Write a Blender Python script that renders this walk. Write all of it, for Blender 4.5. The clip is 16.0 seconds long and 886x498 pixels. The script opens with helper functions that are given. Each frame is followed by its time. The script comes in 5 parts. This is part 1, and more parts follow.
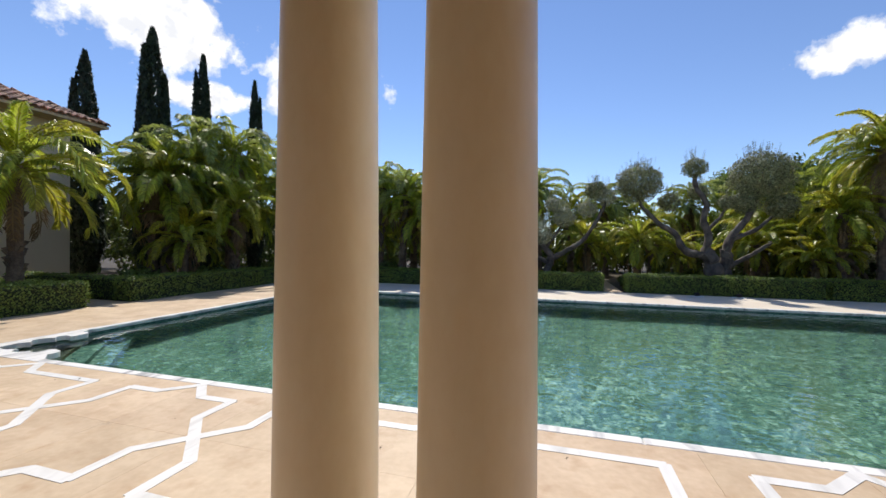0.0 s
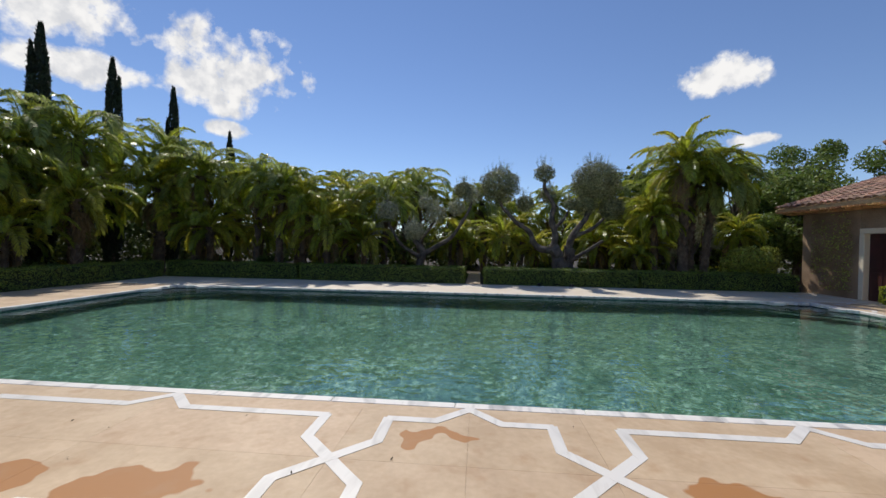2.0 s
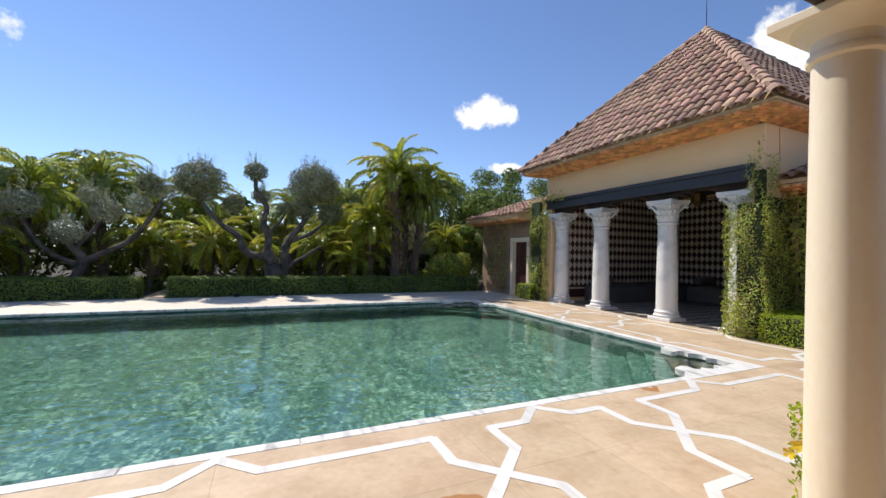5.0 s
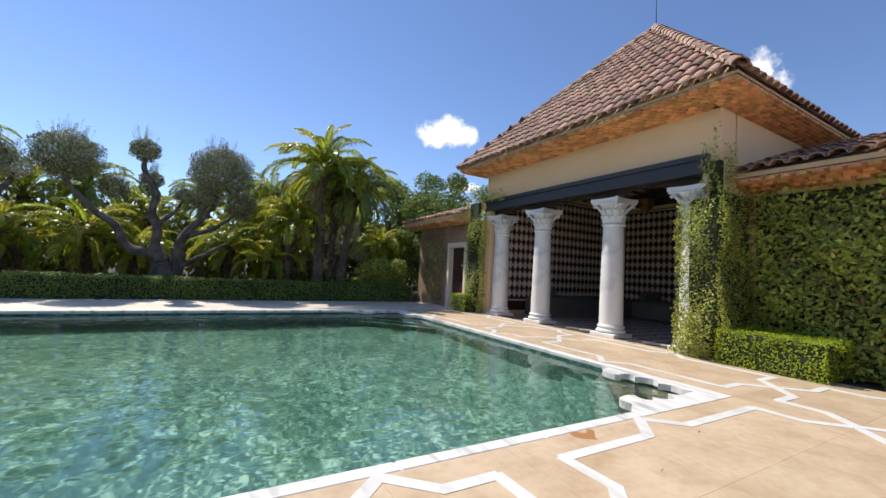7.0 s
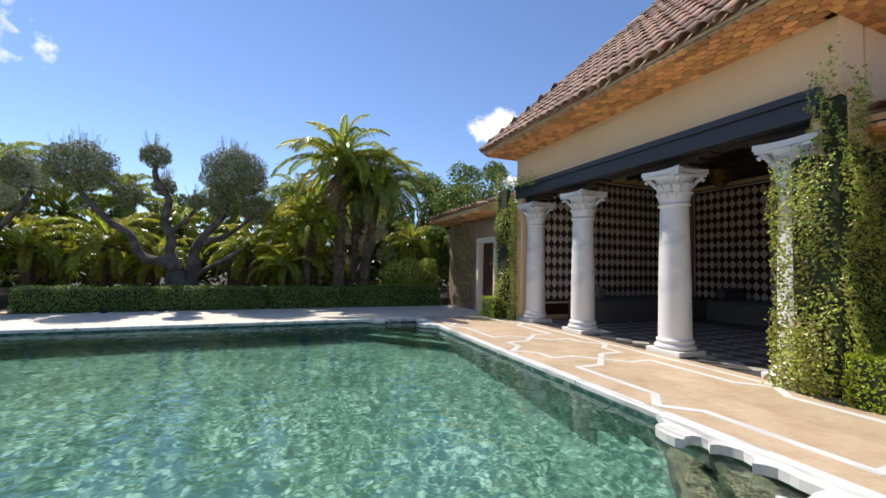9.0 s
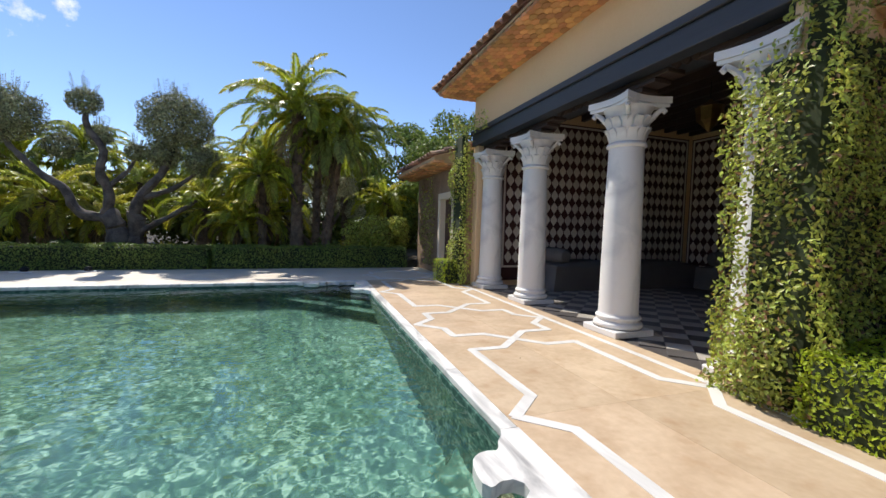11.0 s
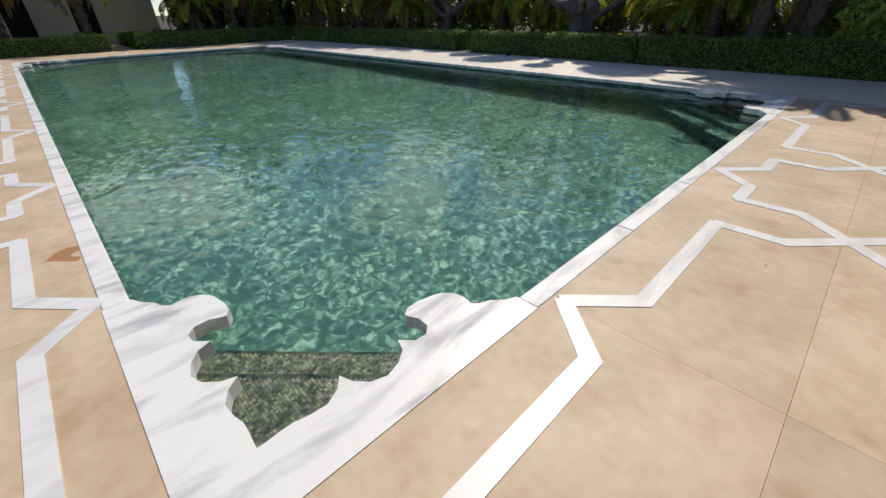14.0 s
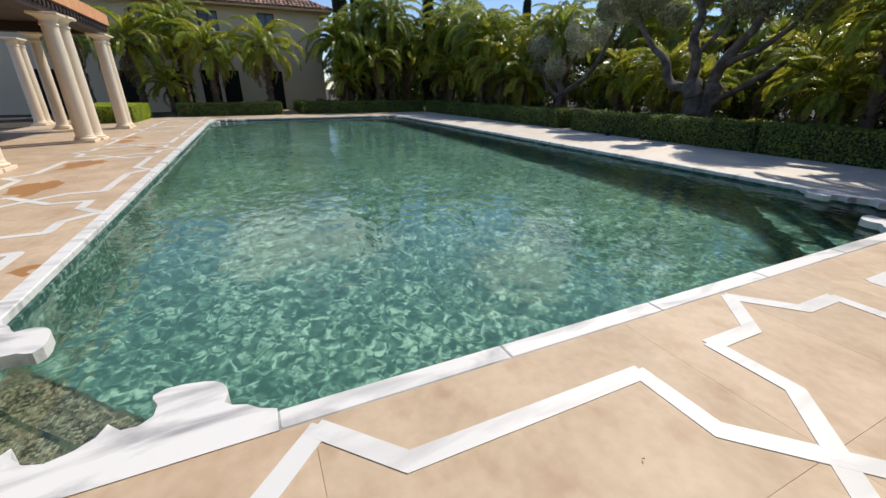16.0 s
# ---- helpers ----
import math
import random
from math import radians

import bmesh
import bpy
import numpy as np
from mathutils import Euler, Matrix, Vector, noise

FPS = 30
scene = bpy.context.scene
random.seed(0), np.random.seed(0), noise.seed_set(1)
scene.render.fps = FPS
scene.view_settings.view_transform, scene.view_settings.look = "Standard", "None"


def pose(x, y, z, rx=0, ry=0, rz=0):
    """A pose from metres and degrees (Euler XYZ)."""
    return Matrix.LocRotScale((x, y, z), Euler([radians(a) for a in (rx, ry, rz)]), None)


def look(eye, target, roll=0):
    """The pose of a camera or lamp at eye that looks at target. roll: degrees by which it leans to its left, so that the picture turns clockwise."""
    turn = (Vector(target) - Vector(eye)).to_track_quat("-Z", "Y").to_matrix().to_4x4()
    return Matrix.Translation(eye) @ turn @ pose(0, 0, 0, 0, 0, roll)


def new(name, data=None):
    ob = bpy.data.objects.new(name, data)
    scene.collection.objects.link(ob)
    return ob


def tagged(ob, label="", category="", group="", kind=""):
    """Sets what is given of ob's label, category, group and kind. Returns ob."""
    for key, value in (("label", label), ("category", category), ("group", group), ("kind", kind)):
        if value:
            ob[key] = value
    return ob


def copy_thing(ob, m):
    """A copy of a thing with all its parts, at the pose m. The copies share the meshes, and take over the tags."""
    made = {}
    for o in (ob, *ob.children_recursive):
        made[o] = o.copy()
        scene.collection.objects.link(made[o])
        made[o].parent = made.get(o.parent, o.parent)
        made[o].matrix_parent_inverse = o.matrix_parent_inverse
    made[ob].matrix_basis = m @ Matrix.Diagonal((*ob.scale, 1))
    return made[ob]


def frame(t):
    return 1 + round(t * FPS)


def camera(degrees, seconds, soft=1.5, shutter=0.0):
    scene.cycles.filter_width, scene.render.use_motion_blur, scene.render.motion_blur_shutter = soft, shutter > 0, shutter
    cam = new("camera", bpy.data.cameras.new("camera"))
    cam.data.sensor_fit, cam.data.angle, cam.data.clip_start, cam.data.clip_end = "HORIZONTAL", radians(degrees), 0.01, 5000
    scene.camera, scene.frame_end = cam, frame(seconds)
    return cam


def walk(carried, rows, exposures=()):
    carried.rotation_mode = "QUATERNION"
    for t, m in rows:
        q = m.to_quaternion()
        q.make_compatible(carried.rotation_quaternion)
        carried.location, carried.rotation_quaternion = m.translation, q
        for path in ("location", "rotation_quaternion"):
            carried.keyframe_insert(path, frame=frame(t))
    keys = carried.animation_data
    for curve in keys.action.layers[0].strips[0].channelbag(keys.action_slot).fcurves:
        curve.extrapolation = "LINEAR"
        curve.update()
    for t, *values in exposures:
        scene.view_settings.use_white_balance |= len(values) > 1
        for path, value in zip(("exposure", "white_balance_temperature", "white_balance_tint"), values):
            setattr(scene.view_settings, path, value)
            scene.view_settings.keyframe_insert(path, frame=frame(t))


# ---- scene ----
cam = camera(96.3, 16.0)
PATH = [
    (0, (-0.999, -1.364, 1.571), (-1.559, 0.556, 1.557), 0.6),
    (0.5, (-0.295, -1.383, 1.579), (-0.861, 0.536, 1.566), 0.3),
    (1, (0.193, -1.397, 1.571), (-0.257, 0.551, 1.559), 0.5),
    (1.5, (0.643, -1.516, 1.554), (0.336, 0.46, 1.539), 0.8),
    (2, (1.088, -1.606, 1.557), (0.911, 0.386, 1.53), 1.0),
    (2.5, (1.702, -1.728, 1.564), (1.646, 0.271, 1.535), 0.7),
    (3, (2.302, -1.761, 1.572), (2.401, 0.236, 1.53), 0.6),
    (3.5, (2.891, -1.776, 1.618), (3.157, 0.208, 1.558), 0.4),
    (4, (3.435, -1.694, 1.584), (3.905, 0.249, 1.551), 0.8),
    (4.5, (3.836, -1.519, 1.56), (4.485, 0.372, 1.563), 0.85),
    (5, (4.257, -1.302, 1.579), (5.067, 0.527, 1.604), 1.1),
    (5.2, (4.4, -1.213, 1.586), (5.268, 0.589, 1.627), 1.2),
    (7.3, (6.184, 0.047, 1.203), (7.182, 1.776, 1.321), 3.0),
    (7.5, (6.377, 0.154, 1.224), (7.341, 1.903, 1.339), 3.0),
    (8, (6.661, 0.45, 1.272), (7.528, 2.249, 1.374), 2.3),
    (8.5, (7.074, 0.716, 1.333), (7.85, 2.557, 1.425), 1.6),
    (9, (7.521, 0.927, 1.37), (8.266, 2.781, 1.457), 1.1),
    (9.2, (7.74, 1.0, 1.364), (8.487, 2.853, 1.455), 1.2),
    (11.3, (9.955, 1.53, 1.345), (10.545, 3.424, 1.113), 1.6),
    (11.5, (10.148, 1.59, 1.335), (10.583, 3.504, 0.971), 1.3),
    (12, (10.567, 1.661, 1.292), (10.486, 3.519, 0.557), 0.6),
    (12.5, (10.864, 1.732, 1.279), (10.327, 3.385, 0.29), -0.1),
    (13, (11.196, 1.843, 1.316), (10.351, 3.298, 0.235), -0.6),
    (13.5, (11.545, 2.017, 1.323), (10.478, 3.319, 0.244), -0.95),
    (14, (11.843, 2.302, 1.334), (10.607, 3.485, 0.298), -1.2),
    (14.5, (12.077, 2.639, 1.321), (10.717, 3.731, 0.341), -0.41),
    (15, (12.182, 3.039, 1.315), (10.697, 4.031, 0.413), 0.08),
    (15.5, (12.329, 3.449, 1.307), (10.723, 4.325, 0.497), -0.1),
    (16, (12.445, 3.843, 1.32), (10.762, 4.621, 0.571), 0.1),
]
walk(cam, [(t, look(eye, target, roll)) for t, eye, target, roll in PATH], [(0, 0.24), (0.7, 0.12), (1.5, -0.16), (2.5, -0.19), (3, -0.14), (3.6, 0.16), (4.2, 0.28), (5, 0.29), (9.2, 0.39), (11.5, 0.35), (12.2, 0.06), (13, -0.18), (14, -0.14), (15, -0.04), (16, 0.04)])

# ---- sky and sun ----
SUN = Vector((-0.265, 0.55, 0.79)).normalized()
sun_data = bpy.data.lights.new("sun", "SUN")
sun_data.energy, sun_data.angle, sun_data.color = 4.1, radians(0.55), (1.0, 0.94, 0.85)
sun = new("sun", sun_data)
sun.matrix_world = look((0, 0, 40), Vector((0, 0, 40)) - SUN)

world = bpy.data.worlds.new("world")
scene.world = world
world.use_nodes = True


def build_world():
    nt = world.node_tree
    nt.nodes.clear()
    N, L = nt.nodes.new, nt.links.new
    out = N("ShaderNodeOutputWorld")
    bg = N("ShaderNodeBackground")
    sky = N("ShaderNodeTexSky")
    sky.sky_type, sky.sun_disc = "NISHITA", False
    sky.sun_elevation, sky.sun_rotation = math.asin(SUN.z), math.atan2(SUN.x, SUN.y)
    sky.air_density, sky.dust_density, sky.ozone_density = 0.95, 0.0, 3.2
    bg.inputs["Strength"].default_value = 0.125
    co = N("ShaderNodeTexCoord")
    # cumulus patches: (direction, half width, half height)
    total = None
    warp = N("ShaderNodeTexNoise")
    warp.inputs["Scale"].default_value, warp.inputs["Detail"].default_value, warp.inputs["Roughness"].default_value = 9.0, 9.0, 0.62
    L(co.outputs["Generated"], warp.inputs["Vector"])
    wisp = N("ShaderNodeTexNoise")
    wisp.inputs["Scale"].default_value, wisp.inputs["Detail"].default_value = 34.0, 8.0
    L(co.outputs["Generated"], wisp.inputs["Vector"])
    for d, rw, rh in (((-0.505, 0.787, 0.35), 0.15, 0.095), ((0.459, 0.823, 0.334), 0.085, 0.042), ((-0.70, 0.65, 0.30), 0.11, 0.036),
                      ((-0.72, 0.56, 0.42), 0.2, 0.1), ((0.84, 0.385, 0.385), 0.09, 0.075), ((0.53, 0.82, 0.212), 0.05, 0.016), ((0.95, -0.2, 0.4), 0.2, 0.1), ((-0.545, 0.80, 0.235), 0.06, 0.02),
                      ((-0.95, 0.1, 0.35), 0.25, 0.09)):
        v = Vector(d).normalized()
        side = v.cross(Vector((0, 0, 1))).normalized()
        up = side.cross(v)
        da, db = N("ShaderNodeVectorMath"), N("ShaderNodeVectorMath")
        sub = N("ShaderNodeVectorMath")
        sub.operation = "SUBTRACT"
        sub.inputs[1].default_value = v
        L(co.outputs["Generated"], sub.inputs[0])
        da.operation = db.operation = "DOT_PRODUCT"
        da.inputs[1].default_value, db.inputs[1].default_value = side / rw, up / rh
        dc = N("ShaderNodeVectorMath")
        dc.operation, dc.inputs[1].default_value = "DOT_PRODUCT", v / 0.2
        comb = N("ShaderNodeCombineXYZ")
        for s, k in ((da, 0), (db, 1), (dc, 2)):
            L(sub.outputs[0], s.inputs[0])
            L(s.outputs["Value"], comb.inputs[k])
        ln = N("ShaderNodeVectorMath")
        ln.operation = "LENGTH"
        L(comb.outputs[0], ln.inputs[0])
        inv = N("ShaderNodeMath")
        inv.operation, inv.use_clamp = "SUBTRACT", True
        inv.inputs[0].default_value = 1.15
        L(ln.outputs["Value"], inv.inputs[1])
        if total is None:
            total = inv
        else:
            mx = N("ShaderNodeMath")
            mx.operation = "MAXIMUM"
            L(total.outputs[0], mx.inputs[0])
            L(inv.outputs[0], mx.inputs[1])
            total = mx
    add = N("ShaderNodeMath")
    add.operation = "MULTIPLY_ADD"
    add.inputs[1].default_value = 1.1
    L(total.outputs[0], add.inputs[0])
    w2 = N("ShaderNodeMath")
    w2.operation, w2.inputs[1].default_value, w2.inputs[2].default_value = "MULTIPLY_ADD", 2.6, -1.86
    L(warp.outputs["Fac"], w2.inputs[0])
    w3 = N("ShaderNodeMath")
    w3.operation, w3.inputs[1].default_value = "MULTIPLY_ADD", 0.7
    L(wisp.outputs["Fac"], w3.inputs[0])
    L(w2.outputs[0], w3.inputs[2])
    L(w3.outputs[0], add.inputs[2])
    gate = N("ShaderNodeMath")
    gate.operation, gate.inputs[1].default_value, gate.use_clamp = "MULTIPLY", 6.0, True
    L(total.outputs[0], gate.inputs[0])
    ramp = N("ShaderNodeMapRange")
    ramp.inputs["From Min"].default_value, ramp.inputs["From Max"].default_value = 0.06, 0.42
    L(add.outputs[0], ramp.inputs["Value"])
    fac = N("ShaderNodeMath")
    fac.operation = "MULTIPLY"
    L(ramp.outputs[0], fac.inputs[0])
    L(gate.outputs[0], fac.inputs[1])
    mix = N("ShaderNodeMix")
    mix.data_type = "RGBA"
    shade = N("ShaderNodeMix")
    shade.data_type = "RGBA"
    shade.inputs["A"].default_value, shade.inputs["B"].default_value = (6.2, 6.3, 6.6, 1), (8.4, 8.3, 8.2, 1)
    sr = N("ShaderNodeMapRange")
    sr.inputs["From Min"].default_value, sr.inputs["From Max"].default_value = 0.38, 0.6
    L(wisp.outputs["Fac"], sr.inputs["Value"])
    L(sr.outputs[0], shade.inputs["Factor"])
    L(shade.outputs["Result"], mix.inputs["B"])
    L(fac.outputs[0], mix.inputs["Factor"])
    tint = N("ShaderNodeMix")
    tint.data_type, tint.blend_type = "RGBA", "MULTIPLY"
    tint.inputs["Factor"].default_value, tint.inputs["B"].default_value = 1.0, (0.90, 0.91, 1.02, 1)
    L(sky.outputs[0], tint.inputs["A"])
    L(tint.outputs["Result"], mix.inputs["A"])
    L(mix.outputs["Result"], bg.inputs["Color"])
    L(bg.outputs[0], out.inputs["Surface"])


build_world()


# ---- materials ----
def mat(name, base, rough=0.6, second=None, scale=2.0, fine=40.0, bump=0.0, metal=0.0, contrast=0.5, rand=0.0, translucent=0.0, island=False, spec=0.5, stretch=(1, 1, 1)):
    """Base colour with a coarse and a fine variation, optional random shade by object or island."""
    m = bpy.data.materials.new(name)
    m.use_nodes = True
    nt = m.node_tree
    N, L = nt.nodes.new, nt.links.new
    bs = nt.nodes["Principled BSDF"]
    bs.inputs["Roughness"].default_value, bs.inputs["Metallic"].default_value = rough, metal
    bs.inputs["Specular IOR Level"].default_value = spec
    second = second or tuple(c * 0.7 for c in base)
    co = N("ShaderNodeTexCoord")
    mp = N("ShaderNodeMapping")
    mp.inputs["Scale"].default_value = stretch
    L(co.outputs["Object"], mp.inputs["Vector"])
    n1, n2 = N("ShaderNodeTexNoise"), N("ShaderNodeTexNoise")
    for n, s in ((n1, scale), (n2, fine)):
        n.inputs["Scale"].default_value, n.inputs["Detail"].default_value = s, 6.0
        L(mp.outputs[0], n.inputs["Vector"])
    m1 = N("ShaderNodeMath")
    m1.operation, m1.inputs[1].default_value = "MULTIPLY_ADD", 0.45
    L(n2.outputs["Fac"], m1.inputs[0])
    L(n1.outputs["Fac"], m1.inputs[2])
    rg = N("ShaderNodeMapRange")
    rg.inputs["From Min"].default_value, rg.inputs["From Max"].default_value = 0.72 - 0.25 / max(contrast, 0.05) * 0.5, 0.72 + 0.25 / max(contrast, 0.05) * 0.5
    L(m1.outputs[0], rg.inputs["Value"])
    mx = N("ShaderNodeMix")
    mx.data_type = "RGBA"
    mx.inputs["A"].default_value, mx.inputs["B"].default_value = (*second, 1), (*base, 1)
    L(rg.outputs[0], mx.inputs["Factor"])
    col = mx.outputs["Result"]
    if rand:
        if island:
            r = N("ShaderNodeNewGeometry").outputs["Random Per Island"]
        else:
            r = N("ShaderNodeObjectInfo").outputs["Random"]
        hs = N("ShaderNodeHueSaturation")
        v = N("ShaderNodeMapRange")
        v.inputs["To Min"].default_value, v.inputs["To Max"].default_value = 1 - rand, 1 + rand
        L(r, v.inputs["Value"])
        L(v.outputs[0], hs.inputs["Value"])
        h = N("ShaderNodeMapRange")
        h.inputs["To Min"].default_value, h.inputs["To Max"].default_value = 0.5 - rand * 0.04, 0.5 + rand * 0.04
        mod = N("ShaderNodeMath")
        mod.operation, mod.inputs[1].default_value = "MULTIPLY", 7.31
        fr = N("ShaderNodeMath")
        fr.operation = "FRACT"
        L(r, mod.inputs[0])
        L(mod.outputs[0], fr.inputs[0])
        L(fr.outputs[0], h.inputs["Value"])
        L(h.outputs[0], hs.inputs["Hue"])
        L(col, hs.inputs["Color"])
        col = hs.outputs[0]
    L(col, bs.inputs["Base Color"])
    if bump:
        b = N("ShaderNodeBump")
        b.inputs["Strength"].default_value, b.inputs["Distance"].default_value = bump, 0.01
        L(m1.outputs[0], b.inputs["Height"])
        L(b.outputs[0], bs.inputs["Normal"])
    if translucent:
        tr = N("ShaderNodeBsdfTranslucent")
        L(col, tr.inputs["Color"])
        ms = N("ShaderNodeMixShader")
        ms.inputs[0].default_value = translucent
        L(bs.outputs[0], ms.inputs[1])
        L(tr.outputs[0], ms.inputs[2])
        L(ms.outputs[0], nt.nodes["Material Output"].inputs["Surface"])
    return m


def paving_mat(name, stains=()):
    """Honed sandy limestone with mottling, dark flecks and a few wet patches."""
    m = mat(name, (0.62, 0.475, 0.325), 0.58, (0.49, 0.355, 0.228), 2.1, 16.0, 0.14, contrast=0.72, rand=0.06, spec=0.4)
    nt = m.node_tree
    N, L = nt.nodes.new, nt.links.new
    bs = nt.nodes["Principled BSDF"]
    col = bs.inputs["Base Color"].links[0].from_socket
    geo = N("ShaderNodeNewGeometry")
    nz = N("ShaderNodeTexNoise")
    nz.inputs["Scale"].default_value, nz.inputs["Detail"].default_value = 2.2, 2.0
    L(geo.outputs["Position"], nz.inputs["Vector"])
    off = N("ShaderNodeVectorMath")
    off.operation, off.inputs[1].default_value, off.inputs[2].default_value = "MULTIPLY_ADD", (1.1, 1.1, 0), (-0.55, -0.55, 0)
    L(nz.outputs["Color"], off.inputs[0])
    pos = N("ShaderNodeVectorMath")
    L(geo.outputs["Position"], pos.inputs[0])
    L(off.outputs[0], pos.inputs[1])
    best = None
    for x, y, r, stretch in stains:
        d = N("ShaderNodeVectorMath")
        d.operation, d.inputs[1].default_value = "SUBTRACT", (x, y, 0)
        L(pos.outputs[0], d.inputs[0])
        sc = N("ShaderNodeVectorMath")
        sc.operation, sc.inputs[1].default_value = "MULTIPLY", (1 / (r * stretch), 1 / r, 0)
        L(d.outputs[0], sc.inputs[0])
        ln = N("ShaderNodeVectorMath")
        ln.operation = "LENGTH"
        L(sc.outputs[0], ln.inputs[0])
        if best is None:
            best = ln.outputs["Value"]
        else:
            mn = N("ShaderNodeMath")
            mn.operation = "MINIMUM"
            L(best, mn.inputs[0])
            L(ln.outputs["Value"], mn.inputs[1])
            best = mn.outputs[0]
    rg = N("ShaderNodeMapRange")
    rg.inputs["From Min"].default_value, rg.inputs["From Max"].default_value = 1.0, 0.93
    L(best, rg.inputs["Value"])
    mx = N("ShaderNodeMix")
    mx.data_type = "RGBA"
    mx.inputs["B"].default_value = (0.40, 0.19, 0.065, 1)
    L(rg.outputs[0], mx.inputs["Factor"])
    L(col, mx.inputs["A"])
    # small dark flecks and blotches
    fl = N("ShaderNodeTexNoise")
    fl.inputs["Scale"].default_value, fl.inputs["Detail"].default_value = 5.0, 8.0
    L(geo.outputs["Position"], fl.inputs["Vector"])
    fr = N("ShaderNodeMapRange")
    fr.inputs["From Min"].default_value, fr.inputs["From Max"].default_value, fr.inputs["To Max"].default_value = 0.54, 0.74, 0.5
    L(fl.outputs["Fac"], fr.inputs["Value"])
    m2 = N("ShaderNodeMix")
    m2.data_type = "RGBA"
    m2.inputs["B"].default_value = (0.40, 0.24, 0.125, 1)
    L(fr.outputs[0], m2.inputs["Factor"])
    L(mx.outputs["Result"], m2.inputs["A"])
    L(m2.outputs["Result"], bs.inputs["Base Color"])
    return m


def marble_mat(name, base=(0.80, 0.79, 0.77), vein=(0.5, 0.5, 0.51), scale=2.0, turn=0.6, fac=0.5, rough=0.4):
    m = bpy.data.materials.new(name)
    m.use_nodes = True
    nt = m.node_tree
    N, L = nt.nodes.new, nt.links.new
    bs = nt.nodes["Principled BSDF"]
    bs.inputs["Roughness"].default_value = rough
    co = N("ShaderNodeTexCoord")
    mp = N("ShaderNodeMapping")
    mp.inputs["Rotation"].default_value, mp.inputs["Scale"].default_value = (0.3, 0.2, turn), (scale, scale * 0.25, scale * 0.6)
    L(co.outputs["Object"], mp.inputs["Vector"])
    wv = N("ShaderNodeTexNoise")
    wv.inputs["Scale"].default_value, wv.inputs["Detail"].default_value, wv.inputs["Distortion"].default_value = 2.0, 8.0, 0.8
    L(mp.outputs[0], wv.inputs["Vector"])
    rg = N("ShaderNodeMapRange")
    rg.inputs["From Min"].default_value, rg.inputs["From Max"].default_value, rg.inputs["To Max"].default_value = 0.5, 0.72, fac
    L(wv.outputs["Fac"], rg.inputs["Value"])
    mx = N("ShaderNodeMix")
    mx.data_type = "RGBA"
    mx.inputs["A"].default_value, mx.inputs["B"].default_value = (*base, 1), (*vein, 1)
    L(rg.outputs[0], mx.inputs["Factor"])
    L(mx.outputs["Result"], bs.inputs["Base Color"])
    return m


def water_mat():
    m = bpy.data.materials.new("pool_water")
    m.use_nodes = True
    nt = m.node_tree
    N, L = nt.nodes.new, nt.links.new
    bs = nt.nodes["Principled BSDF"]
    bs.inputs["Base Color"].default_value = (0.75, 0.95, 0.88, 1)
    bs.inputs["Roughness"].default_value, bs.inputs["IOR"].default_value = 0.0, 1.33
    bs.inputs["Transmission Weight"].default_value = 1.0
    geo = N("ShaderNodeNewGeometry")
    hs = None
    for s, w, st in ((0.9, 1.2, (1, 1.5, 1)), (3.6, 1.0, (1, 1.4, 1)), (9.0, 0.3, (1, 1.25, 1))):
        mp = N("ShaderNodeMapping")
        mp.inputs["Scale"].default_value = st
        L(geo.outputs["Position"], mp.inputs["Vector"])
        n = N("ShaderNodeTexNoise")
        n.inputs["Scale"].default_value, n.inputs["Detail"].default_value, n.inputs["Distortion"].default_value = s, 0.0, 0.8
        L(mp.outputs[0], n.inputs["Vector"])
        ma = N("ShaderNodeMath")
        ma.operation, ma.inputs[1].default_value = "MULTIPLY_ADD", w
        L(n.outputs["Fac"], ma.inputs[0])
        if hs:
            L(hs, ma.inputs[2])
        else:
            ma.inputs[2].default_value = 0
        hs = ma.outputs[0]
    b = N("ShaderNodeBump")
    b.inputs["Strength"].default_value, b.inputs["Distance"].default_value = 1.0, 0.0075
    L(hs, b.inputs["Height"])
    L(b.outputs[0], bs.inputs["Normal"])
    return m


